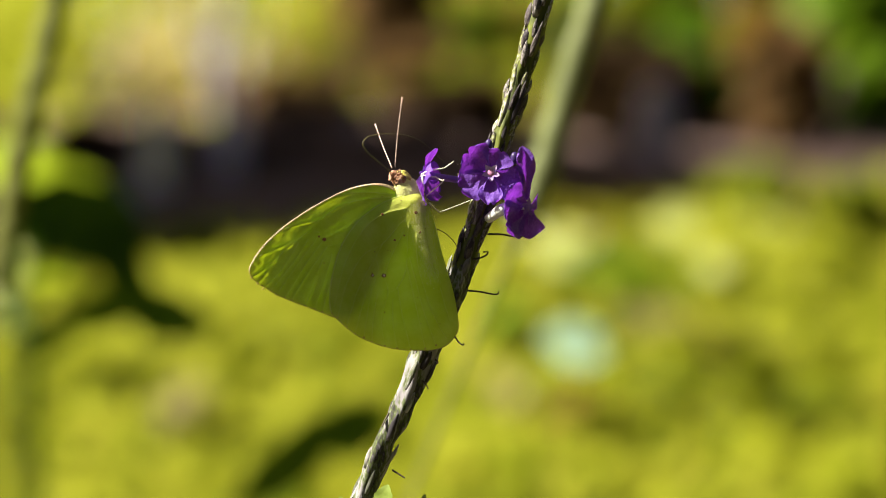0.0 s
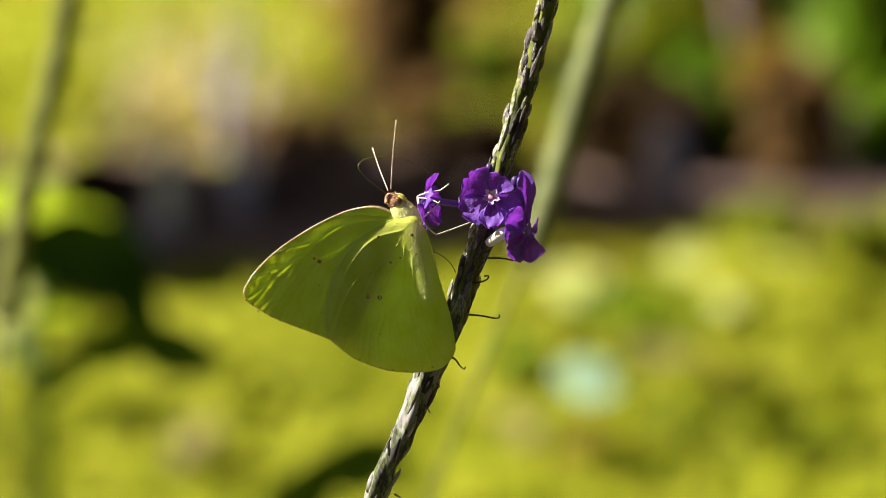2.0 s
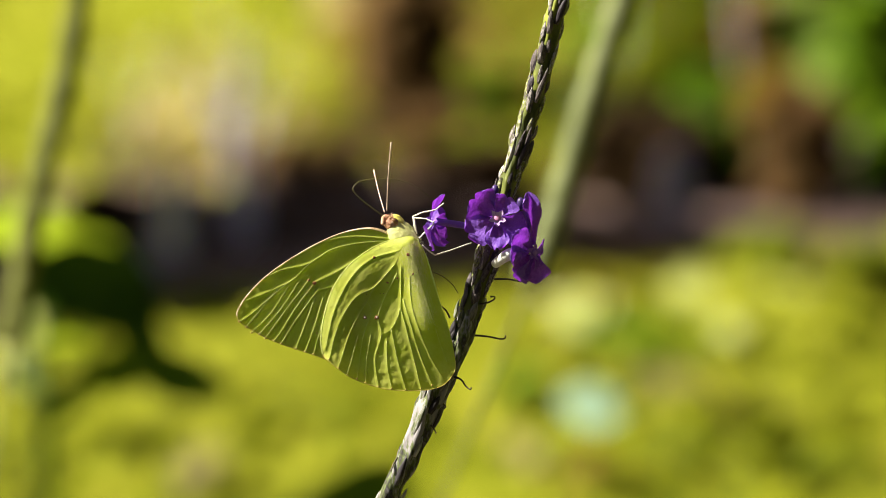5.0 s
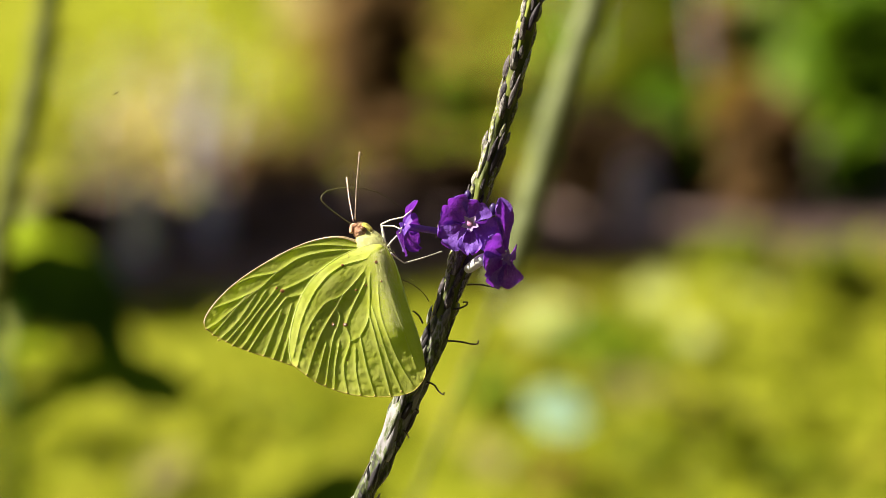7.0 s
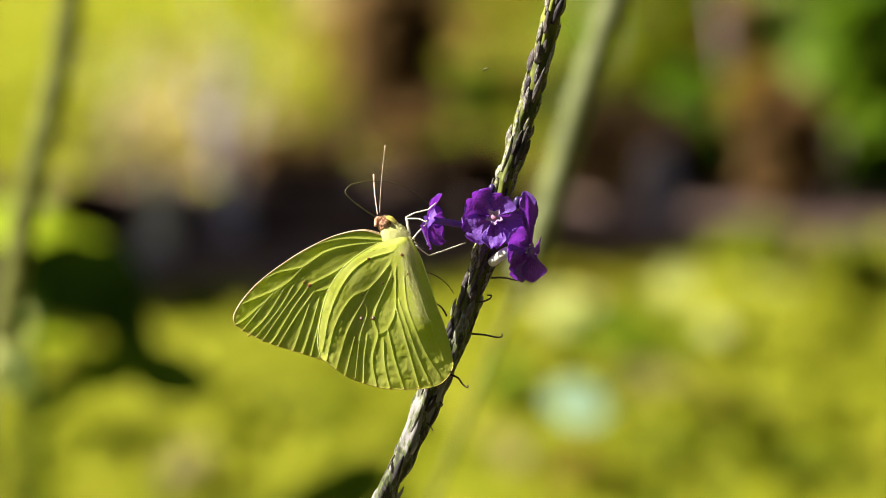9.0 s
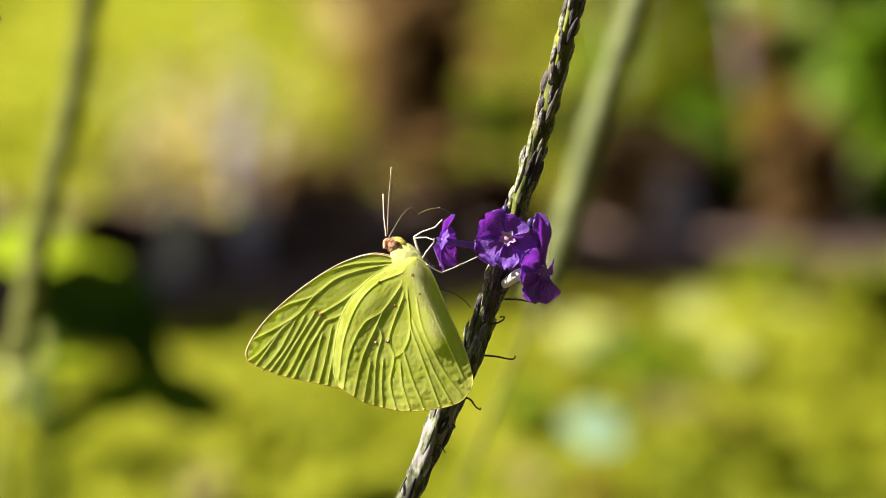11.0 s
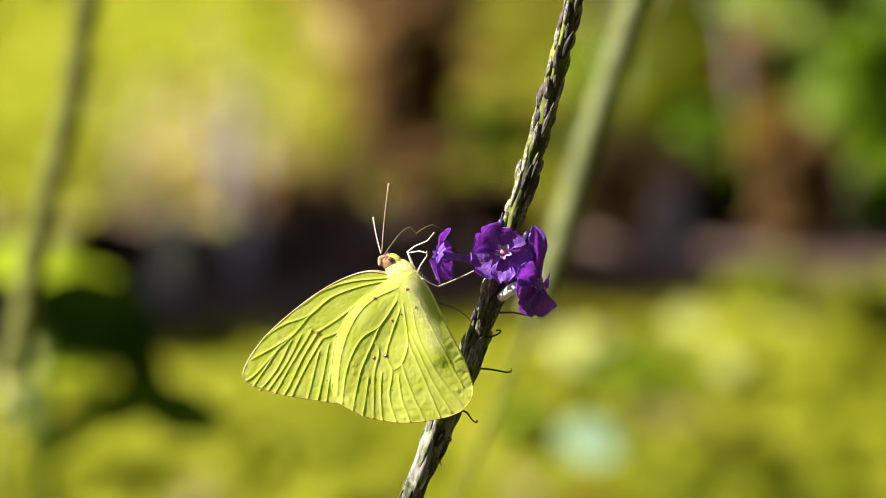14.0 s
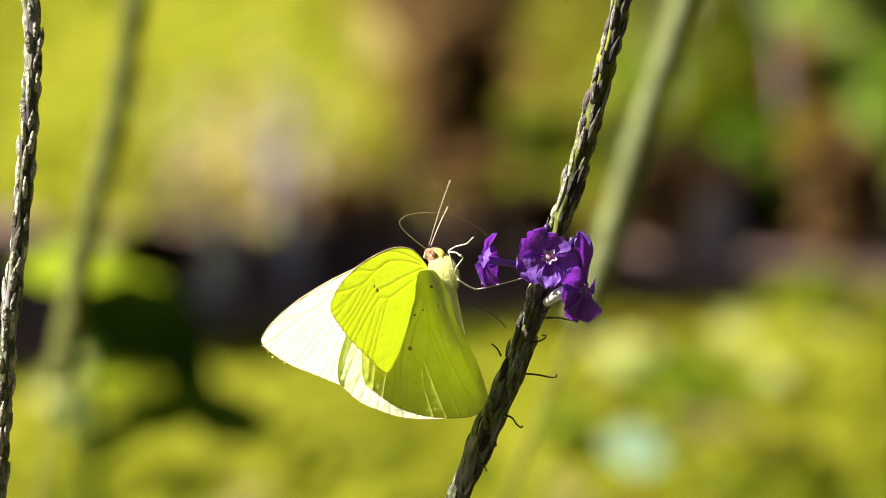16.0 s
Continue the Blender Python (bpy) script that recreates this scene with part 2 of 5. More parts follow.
FORE = [(-0.67, 0.07), (-5.21, 1.72), (-10.79, 0.94), (-16.45, -1.36), (-22.15, -4.53), (-26.74, -7.69), (-30.11, -10.84), (-32.01, -13.34), (-32.55, -14.97), (-31.66, -16.38),
        (-28.52, -18.35), (-25.35, -19.88), (-21.07, -21.31), (-17.86, -22.42), (-14.64, -23.41), (-12.20, -22.99), (-8.18, -17.34), (-2.49, -6.97), (0.31, -1.69)]
HIND = [(0.42, -0.15), (-3.19, -1.03), (-6.85, -2.90), (-10.35, -5.64), (-13.25, -9.36), (-15.33, -14.15), (-16.42, -18.94), (-16.21, -22.32), (-14.70, -24.28), (-11.57, -26.58),
        (-8.36, -27.91), (-5.13, -28.91), (-1.86, -29.36), (1.67, -29.39), (4.33, -29.19), (7.06, -28.22), (9.11, -25.95), (9.62, -23.44), (8.97, -18.62), (7.48, -13.13),
        (6.20, -7.86), (4.88, -3.02), (2.85, -0.37)]
FORE_VEINS = [
    [(-1.79, -0.15), (-8.62, 0.29), (-14.20, -0.59), (-18.74, -2.78)],
    [(-2.05, -0.59), (-8.16, -1.03), (-13.55, -2.35), (-17.79, -4.97), (-23.36, -6.17), (-27.65, -8.23)],
    [(-13.55, -2.35), (-17.79, -4.97), (-21.29, -8.03), (-25.25, -9.98), (-30.51, -11.93)],
    [(-21.29, -8.03), (-25.89, -11.40), (-29.92, -14.65), (-32.30, -16.05)],
    [(-24.25, -9.77), (-27.66, -13.46), (-31.06, -17.14)],
    [(-22.25, -9.34), (-26.09, -14.55), (-30.03, -18.12)],
    [(-20.23, -8.58), (-23.84, -13.47), (-28.53, -18.46)],
]
FORE_VEINS += [
    [(-18.49, -7.27), (-18.22, -8.14), (-22.74, -13.48), (-27.38, -19.22)],
    [(-17.17, -8.80), (-21.10, -13.48), (-24.12, -17.82), (-25.66, -19.66)],
    [(-16.36, -9.89), (-20.42, -14.79), (-23.06, -18.37), (-24.28, -20.21)],
    [(-1.52, -1.03), (-8.38, -4.22), (-12.96, -6.73), (-16.93, -8.47)],
    [(-1.02, -1.69), (-6.80, -5.31), (-12.56, -8.92), (-16.25, -9.90)],
    [(-17.52, -12.40), (-19.97, -17.84), (-21.50, -21.20)],
    [(-15.47, -11.32), (-17.74, -17.31), (-19.68, -21.76)],
    [(-13.48, -9.46), (-16.17, -16.77), (-18.07, -22.20)],
]
HIND_VEINS = [
    [(-0.54, -2.79), (-5.61, -4.11), (-10.06, -7.83), (-13.68, -14.05), (-15.82, -21.34)],
    [(-1.26, -5.21), (-5.43, -9.48), (-9.44, -11.55), (-13.09, -16.78), (-15.29, -23.30)],
    [(-5.43, -9.48), (-7.30, -12.54), (-10.75, -17.88), (-13.66, -25.05)],
    [(-6.96, -12.43), (-6.44, -14.40), (-8.30, -18.98), (-10.06, -27.03)],
    [(-9.40, -18.98), (-11.99, -26.36)],
    [(-0.94, -6.97), (-5.02, -14.63), (-4.74, -18.56), (-6.29, -23.35), (-5.99, -28.57)],
    [(-6.85, -18.77), (-7.94, -23.34), (-8.47, -27.80)],
]
HIND_VEINS += [
    [(-0.20, -5.87), (-0.74, -13.55), (-2.80, -17.58), (-4.74, -18.56)],
    [(-2.80, -17.58), (-2.01, -23.59), (-0.75, -29.26)],
    [(-3.84, -19.87), (-4.05, -24.45), (-3.49, -29.02)],
    [(-0.73, -13.33), (0.96, -22.30), (2.24, -29.06)],
    [(1.23, -7.52), (1.61, -14.65), (4.16, -22.31), (6.80, -27.24)],
    [(-0.08, -11.90), (2.03, -21.21), (4.50, -28.43)],
    [(2.68, -5.87), (4.57, -13.56), (7.81, -23.97)],
]


FINE = 18


def wing(name, outline, veins, side, layer, label, skin):
    """A wing membrane fanned out from its root, softly pleated, with veins and rims of its own. side: +1 faces the lens when closed."""
    edge = [Vector((p.x, p.y)) for p in (Vector((*q, 0)) for q in spline([(*o, 0) for o in outline], FINE, True))]
    ctr = Vector((0, 0))
    for e in edge:
        ctr += e / len(edge)
    root = Vector(outline[0]).lerp(ctr, 0.12)
    lines = [[Vector((q.x, q.y)) for q in spline([(*p, 0) for p in v], 5)] for v in veins]
    marks = np.array([(q.x, q.y) for v in veins for q in spline([(*p, 0) for p in v], 28)])

    fore = "fore" in name
    belly = (Vector((1.68, -1.25)), Vector((4.33, -16.85)))
    front = np.array([(e.x, e.y) for e in (edge[0:8 * FINE] if fore else edge[0:7 * FINE])])
    inner = np.array([(e.x, e.y) for e in edge[15 * FINE:]] if fore else [(e.x, e.y) for e in edge[17 * FINE:]])

    def lift(p):
        """Pleats: high along the veins, sagging between them, rounded down to the leading and inner edges, with cross wrinkles."""
        d = math.sqrt(((marks - (p.x, p.y)) ** 2).sum(1).min())
        df = math.sqrt(((front - (p.x, p.y)) ** 2).sum(1).min())
        di = math.sqrt(((inner - (p.x, p.y)) ** 2).sum(1).min())
        r = (p - root).length
        w = noise.noise(Vector((p.x * 0.5, p.y * 0.5, 3.0 * side)))
        turn = math.atan2(p.y - root.y, p.x - root.x)
        fine = noise.noise(Vector((turn * 9, r * 1.25 + 0.6 * w, 9.0))) + 0.5 * noise.noise(Vector((turn * 20, r * 2.6, 4.0)))
        k = 0.0 if fore else 1.0
        rough = 0.6 if fore else 1.0
        along = (p - belly[0]).dot(belly[1] - belly[0]) / (belly[1] - belly[0]).length_squared
        off = (p - belly[0].lerp(belly[1], max(0.0, min(1.0, along)))).length
        swell = 0 if fore else (1.9 - 1.2 * max(0.0, min(1.0, along))) * math.exp(-(off / 2.6) ** 2)
        return -side * max(0.03, layer + swell + 0.095 * math.exp(-(d / 0.26) ** 2) + 0.03 * w * min(1, r / 6) + rough * (0.03 + 0.20 * max(0, r / 22 - 0.45)) * fine * min(1, d) + 0.0001 * r * r
                        - 0.95 * k * math.exp(-df / 2.2) * min(1, r / 4) - (0 if fore else 0.4 * math.exp(-di / 2.2) + 0.5 * math.exp(-((df - 9) / 4.5) ** 2)))

    bm = bmesh.new()
    n, rings = len(edge), 64
    centre = bm.verts.new(Vector((root.x, lift(root), root.y)) * MM)
    last = None
    for k in range(1, rings + 1):
        row = []
        for e in edge:
            p = root.lerp(e, k / rings)
            row.append(bm.verts.new(Vector((p.x, lift(p), p.y)) * MM))
        for i in range(n):
            j = (i + 1) % n
            if last is None:
                bm.faces.new((centre, row[i], row[j]))
            else:
                bm.faces.new((last[i], row[i], row[j], last[j]))
        last = row
    ob = part(name, bm, skin, butterfly, label)
    for l in lines:
        bm = bmesh.new()
        tube(bm, [Vector((q.x, lift(q) - side * 0.02, q.y)) * MM for q in l], lambda u: (0.040 - 0.012 * u) * MM, 5)
        part("vein", bm, VEIN, ob)
    lo, hi = (0, 8 * FINE) if fore else (0, 7 * FINE)
    a, b = (8 * FINE, 15 * FINE) if fore else (7 * FINE, 17 * FINE)
    bm = bmesh.new()
    tube(bm, [Vector((q.x, lift(q), q.y)) * MM for q in edge[lo:hi + 1]], lambda u: (0.12 - 0.04 * u if fore else 0.09) * MM, 6)
    part("leading_edge", bm, COSTA if fore else VEIN, ob, "pinkish leading edge" if fore else "")
    bm = bmesh.new()
    tube(bm, [Vector((q.x, lift(q), q.y)) * MM for q in edge[a:b + 1]], 0.07 * MM, 5)
    part("outer_rim", bm, RIM, ob, "fine brown outer rim")
    for l in lines:
        q = l[-1]
        if min((q - e).length for e in edge[a:b + 1]) < 0.9:
            bm = bmesh.new()
            ellipsoid(bm, Vector((q.x, lift(q) - side * 0.06, q.y)) * MM, (0.22 * MM, 0.06 * MM, 0.2 * MM), None, 8, 5)
            part("rim_dot", bm, RIM, ob)
    spots = ([((-17.05, -8.69), 0.42, 0), ((-18.11, -8.14), 0.26, 0)] if fore else
             [((-7.72, -15.38), 0.36, 1), ((-5.40, -15.39), 0.46, 1), ((-5.15, -3.89), 0.30, 0), ((1.06, -3.67), 0.38, 0), ((1.91, -7.30), 0.22, 0),
              ((-2.84, -8.72), 0.24, 0), ((-5.55, -22.26), 0.12, 0), ((-0.90, -7.85), 0.2, 0)])
    if side > 0:
        rng = random.Random(40 + int(fore))
        for _ in range(9 if fore else 14):
            e = root.lerp(edge[rng.randrange(len(edge))], rng.uniform(0.25, 0.92))
            spots.append(((e.x, e.y), rng.uniform(0.05, 0.11), 0))
    for (x, z), r, ring in spots:
        q = Vector((x, z))
        bm = bmesh.new()
        ellipsoid(bm, Vector((x, lift(q) - side * 0.08, z)) * MM, (r * MM, 0.07 * MM, r * 0.8 * MM), None, 12, 6, 0.25)
        s = part("spot", bm, SPOT, ob, "brown wing spot")
        if ring:
            bm = bmesh.new()
            ellipsoid(bm, Vector((x, lift(q) - side * 0.15, z)) * MM, (r * 0.45 * MM, 0.05 * MM, r * 0.45 * MM), None, 8, 5)
            part("spot_centre", bm, PALE, s)
    if not fore:
        rng = random.Random(3 + side)
        bm = bmesh.new()
        for _ in range(4200):
            p = belly[0].lerp(belly[1], rng.random() ** 1.6 * 0.9) + Vector((rng.gauss(0, 1.1), rng.gauss(0, 1.0)))
            if p.y > edge[0].y + 0.5:
                continue
            a = Vector((p.x, lift(p) + side * 0.05, p.y))
            b = a + Vector((rng.gauss(0.15, 0.3), -side * rng.uniform(0.06, 0.25), -rng.uniform(0.4, 0.9)))
            w = Vector((0.022, 0, 0.005))
            bm.faces.new([bm.verts.new(c * MM) for c in (a - w, a + w, b)])
        tagged(part("wing_fur", bm, FUR, ob, "soft yellow fur at the wing root", smooth=False), kind="stuff")
    return ob


near_hind = wing("hindwing", HIND, HIND_VEINS, 1, 1.25, "yellow-green hindwing with two ringed brown spots", WING)
near_fore = wing("forewing", FORE, FORE_VEINS, 1, 0.11, "yellow-green forewing with a brown spot", WING)
far_fore = wing("forewing", FORE, FORE_VEINS, -1, 0.07, "pale yellow forewing on the far side", WING_UPPER)
far_hind = wing("hindwing", HIND, HIND_VEINS, -1, 0.95, "pale yellow hindwing on the far side", WING_UPPER)


feelers = []


def butterfly_body():
    bm = bmesh.new()
    turn = Matrix.Rotation(radians(-24), 3, "Y")
    x, z = (0.99, -0.04)
    ellipsoid(bm, Vector((x, 0, z)) * MM, (2.7 * MM, 1.7 * MM, 3.9 * MM), turn, 24, 16, 0.08)
    part("thorax", bm, FUR, butterfly, "furry yellow thorax")
    bm = bmesh.new()
    tube(bm, spline(mm3([(2.07, -2.02), (4.08, -8.07), (5.60, -14.66), (6.57, -19.59)]), 6), lambda u: (0.7 - 0.35 * u ** 2) * MM, 12)
    part("abdomen", bm, FUR, butterfly, "slender yellow abdomen between the wings")
    bm = bmesh.new()
    x, z = (-0.93, 2.71)
    ellipsoid(bm, Vector((x, 0, z)) * MM, (1.5 * MM, 1.35 * MM, 1.3 * MM), Matrix.Rotation(radians(35), 3, "Y"), 24, 16, 0.15)
    head = part("head", bm, FACE, butterfly, "brown and yellow furry head")
    bm = bmesh.new()
    x, z = (0.21, 3.04)
    ellipsoid(bm, Vector((x, 0, z)) * MM, (1.9 * MM, 1.3 * MM, 1.05 * MM), Matrix.Rotation(radians(48), 3, "Y"), 20, 12, 0.25)
    part("crown", bm, CROWN, head, "yellow crown with dark streaks")
    for k in (-1, 1):
        bm = bmesh.new()
        x, z = (-0.68, 3.04)
        ellipsoid(bm, Vector((x, 1.2 * k, z)) * MM, (0.72 * MM, 0.5 * MM, 0.5 * MM), Matrix.Rotation(radians(40), 3, "Y"), 16, 10)
        part("eye", bm, EYE, head, "dark brown round eye")
    bm = bmesh.new()
    tube(bm, spline(mm3([(-1.74, 3.81), (-2.40, 3.92), (-2.71, 2.60)]), 5), lambda u: (0.65 - 0.25 * u) * MM, 8)
    part("palp", bm, FACE, head)
    rng = random.Random(9)
    bm = bmesh.new()
    hx, hz = (-1.13, 3.04)
    for _ in range(700):
        d = Vector([rng.gauss(0, 1) for _ in "xyz"]).normalized()
        if d.x > 0.2:
            continue
        p = Vector((hx, 0, hz)) + d * 1.3
        q = p + (d * 0.4 + Vector((0.25, 0, 0.35)) + Vector([rng.uniform(-0.2, 0.2) for _ in "xyz"])) * rng.uniform(0.4, 0.9)
        w = (q - p).cross(Vector((rng.random(), 1, rng.random()))).normalized() * 0.05
        bm.faces.new([bm.verts.new(c * MM) for c in (p - w, p + w, q)])
    tagged(part("head_fur", bm, FACE, head, smooth=False), kind="stuff")
    # soft fur on thorax and wing roots
    rng = random.Random(5)
    bm = bmesh.new()
    for _ in range(2600):
        u, v = rng.uniform(0, 2 * math.pi), rng.uniform(-1, 1)
        cx, cz = (0.99, -0.04)
        nrm = Vector((math.cos(u) * math.sqrt(1 - v * v), math.sin(u) * math.sqrt(1 - v * v), v))
        p = Vector((cx, 0, cz)) + turn @ Vector((nrm.x * 2.65, nrm.y * 1.7, nrm.z * 3.85))
        q = p + (turn @ nrm * 0.45 + Vector((0.3, 0, -0.75)) + Vector([rng.uniform(-0.3, 0.3) for _ in "xyz"])) * rng.uniform(0.4, 0.85)
        w = (q - p).cross(Vector((rng.random(), 1, rng.random()))).normalized() * 0.03
        bm.faces.new([bm.verts.new(c * MM) for c in (p - w, p + w, q)])
    tagged(part("fur", bm, FUR, butterfly, "fine yellow fur", smooth=False), kind="stuff")
    # antennae with slight clubs
    ax, az = (-1.98, 5.13)
    for root in ((ax, 0.7, az), (ax, -0.6, az)):
        bm = bmesh.new()
        tube(bm, spline([Vector(), Vector((-0.15, 0, 6.6)) * MM, Vector((0, 0, 13.1)) * MM], 10), lambda u: (0.088 + 0.075 * max(0, (u - 0.82) / 0.18) ** 0.7) * MM, 6)
        feelers.append(part("antenna", bm, ANTENNA, butterfly, "thin pinkish-brown clubbed antenna"))
        feelers[-1].location = Vector(root) * MM
    # legs that hold on to the flowers
    legs = [[(2.94, 0.95), (2.91, 3.60), (4.95, 4.15), (7.87, 4.48), (9.84, 5.59)],
            [(3.36, 0.51), (3.33, 3.26), (5.97, 2.83), (7.68, 1.83)],
            [(3.96, -0.37), (5.12, 0.29), (7.34, 1.72), (7.92, 2.16)],
            [(4.53, -1.70), (6.46, -2.69), (7.99, -3.13), (11.41, -2.03), (16.45, -0.26)]]
    for k, pts in enumerate(legs):
        bm = bmesh.new()
        line = []
        for i, p in enumerate(pts):
            u = i / (len(pts) - 1)
            old = -2 + 6.5 * u + 0.6 * k
            deep = -1.8 + 4.5 * u if k == 3 else -1.8 - 4.0 * u
            line.append(Vector((p[0] + 0.21 * (deep - old), deep, p[1])) * MM)
        tube(bm, [a.lerp(b, q / 4) for a, b in zip(line, line[1:]) for q in range(4)] + [line[-1]], lambda u: (0.165 - 0.055 * u) * MM, 6)
        part("leg", bm, LEG, butterfly, "pale jointed leg")
    bm = bmesh.new()
    tube(bm, spline([Vector((p[0], 1.5 + i, p[1])) * MM for i, p in enumerate([(5.80, -5.66), (9.18, -6.65), (11.63, -8.20), (12.97, -9.63)])], 4), 0.08 * MM, 5)
    part("leg", bm, STYLE, butterfly, "thin brown hind leg")
    # the tongue in three stretches, from the head to the flower
    for name, label, pts, thick in (
            ("proboscis_base", "dark base of the proboscis", [(-2.17, 0, 4.03), (-4.91, 0, 6.01), (-7.32, 0, 7.99), (-8.21, 0, 9.53), (-7.01, 0, 10.86)], 0.11),
            ("proboscis_bend", "thin middle of the proboscis", [(-7.01, 0, 10.86), (-3.98, 0, 11.42), (-0.09, 0, 11.43)], 0.08),
            ("proboscis_tip", "long thin dark proboscis reaching the flower", [(-0.09, 0, 11.43), (3.42, 0.9, 10.78), (6.64, 1.8, 9.13), (10.04, 2.7, 6.70)], 0.07)):
        bm = bmesh.new()
        start = Vector(pts[0])
        tube(bm, spline([(Vector(p) - start) * MM for p in pts], 6), thick * MM, 5)
        ob = part(name, bm, TONGUE, butterfly, label)
        ob.location = start * MM
        tongue.append((ob, Vector(pts[-1]) - start))


tongue = []
butterfly_body()


# ---- flower spikes ----
def bract_mesh(name, length, width, deep, mat):
    """A boat-shaped bract that hugs the stem and ends in a point; z along the stem, -y outwards."""
    bm = bmesh.new()
    rings = []
    for i in range(6):
        u = i / 5
        w = width * (0.55 + 0.9 * u - 1.35 * u ** 2.4)
        d = deep * (0.35 + 2.1 * u - 2.3 * u * u)
        z = length * u
        rings.append([bm.verts.new((w * c, -d * s, z)) for c, s in ((-1, -0.3), (-0.65, 0.65), (0, 1.0), (0.65, 0.65), (1, -0.3))])
    for a, b in zip(rings, rings[1:]):
        for k in range(4):
            bm.faces.new((a[k], a[k + 1], b[k + 1], b[k]))
    bm.faces.new(rings[-1])
    bm.faces.new(rings[0][::-1])
    data = bpy.data.meshes.new(name)
    bm.to_mesh(data)
    bm.free()
    data.materials.append(mat)
    data.polygons.foreach_set("use_smooth", [True] * len(data.polygons))
    return data


def rachis(thing, line, radius, seed, ridges=0.16, mat=RACHIS, name="rachis", label="ribbed green and grey flower stem", knobs=0.0):
    """The ribbed and knotted main stem along a line of the plant's plane."""
    bm = bmesh.new()
    rings, sides, n = [], 18, len(line)
    for i, p in enumerate(line):
        way = (line[min(i + 1, n - 1)] - line[max(i - 1, 0)]).normalized()
        u = Vector((0, 1, 0)).cross(way).normalized()
        v = way.cross(u)
        r = radius(i / (n - 1))
        row = []
        for k in range(sides):
            a = 2 * math.pi * k / sides
            w = 1 + ridges * noise.noise(Vector((math.cos(a) * 1.7, math.sin(a) * 1.7, p.z * 110 + seed))) + 0.5 * ridges * math.sin(5 * a + p.z * 260)
            w += 0.9 * knobs * noise.noise(Vector((math.cos(a) * 0.9, math.sin(a) * 0.9, p.z * 210 + seed)))
            row.append(bm.verts.new(p + r * w * (math.cos(a) * u + math.sin(a) * v)))
        rings.append(row)
    for a, b in zip(rings, rings[1:]):
        for k in range(sides):
            bm.faces.new((a[k], a[(k + 1) % sides], b[(k + 1) % sides], b[k]))
    bm.faces.new(rings[-1])
    part(name, bm, mat, thing, label)


def hug(thing, meshes, line, radius, lo, hi, count, seed):
    """Bracts in a spiral round a stem, from one height to another."""
    rng = random.Random(seed)
    n = len(line)
    for i in range(count):
        u = lo + (hi - lo) * i / count
        f = u * (n - 1)
        k = min(int(f), n - 2)
        p = line[k].lerp(line[k + 1], f - k)
        way = (line[k + 1] - line[k]).normalized()
        a = i * 2.3999 + rng.uniform(-0.3, 0.3)
        side = Vector((0, 1, 0)).cross(way).normalized()
        back = way.cross(side)
        outw = math.cos(a) * side + math.sin(a) * back
        m = Matrix((outw.cross(-way), -outw, way)).transposed()
        m = m @ Matrix.Rotation(radians(rng.uniform(1, 6.5)), 3, "X") @ Matrix.Rotation(radians(rng.uniform(-7, 7)), 3, "Y")
        ob = new("bract", rng.choice(meshes))
        ob.parent = thing
        s = rng.uniform(0.65, 1.0)
        ob.matrix_local = Matrix.LocRotScale(p + outw * radius(u) * rng.uniform(0.80, 0.98), m.to_quaternion(), (s, s, s * rng.uniform(0.85, 1.2)))


BRACTS = [bract_mesh("bract", 5.4 * MM, 0.95 * MM, 0.75 * MM, BRACT), bract_mesh("bract", 4.4 * MM, 1.15 * MM, 0.95 * MM, BRACT), bract_mesh("bract", 6.2 * MM, 0.75 * MM, 0.65 * MM, BRACT)]
PALE_BRACTS = [bract_mesh("bract", 4.6 * MM, 1.2 * MM, 0.9 * MM, BRACT_PALE), bract_mesh("bract", 5.8 * MM, 1.0 * MM, 0.85 * MM, BRACT_PALE)]
OLD_BRACTS = [bract_mesh("bract", 4.8 * MM, 1.3 * MM, 0.75 * MM, BRACT_OLD), bract_mesh("bract", 6.2 * MM, 1.1 * MM, 0.9 * MM, BRACT_OLD)]

spike = tagged(new("flower_spike"), "upright grey-green flower spike with three purple flowers", "flower stem", "flower spikes")
spike.matrix_world = PLANE
MAIN = spline(mm3([(-28.26, -79.10), (-23.97, -69.46), (-19.27, -57.69), (-14.88, -47.20), (-10.27, -37.35), (-6.64, -28.58), (-2.25, -18.30), (1.07, -8.99), (3.53, -2.25), (6.64, 10.27),
                   (9.10, 17.23), (11.99, 26.86), (14.66, 37.57), (17.12, 47.20), (19.48, 56.83), (22.05, 67.54)]), 10)
MAIN_R = lambda u: (2.05 - 0.45 * u + 0.25 * math.exp(-((u - 0.42) / 0.13) ** 2)) * MM
CUT = 66
rachis(spike, MAIN[:CUT + 1], lambda u: MAIN_R(u * CUT / (len(MAIN) - 1)), 3, 0.34, BARK_OLD, "old_stem", "knobbly pale grey old stem", 0.45)
rachis(spike, MAIN[CUT - 1:], lambda u: MAIN_R((CUT + u * (len(MAIN) - 1 - CUT)) / (len(MAIN) - 1)) * 0.90, 5, 0.30)
hug(spike, OLD_BRACTS, MAIN, lambda u: MAIN_R(u) * 0.98, 0.02, 0.30, 22, 12)
hug(spike, OLD_BRACTS, MAIN, lambda u: MAIN_R(u) * 1.02, 0.30, 0.44, 34, 13)
hug(spike, BRACTS, MAIN, MAIN_R, 0.44, 0.97, 118, 11)


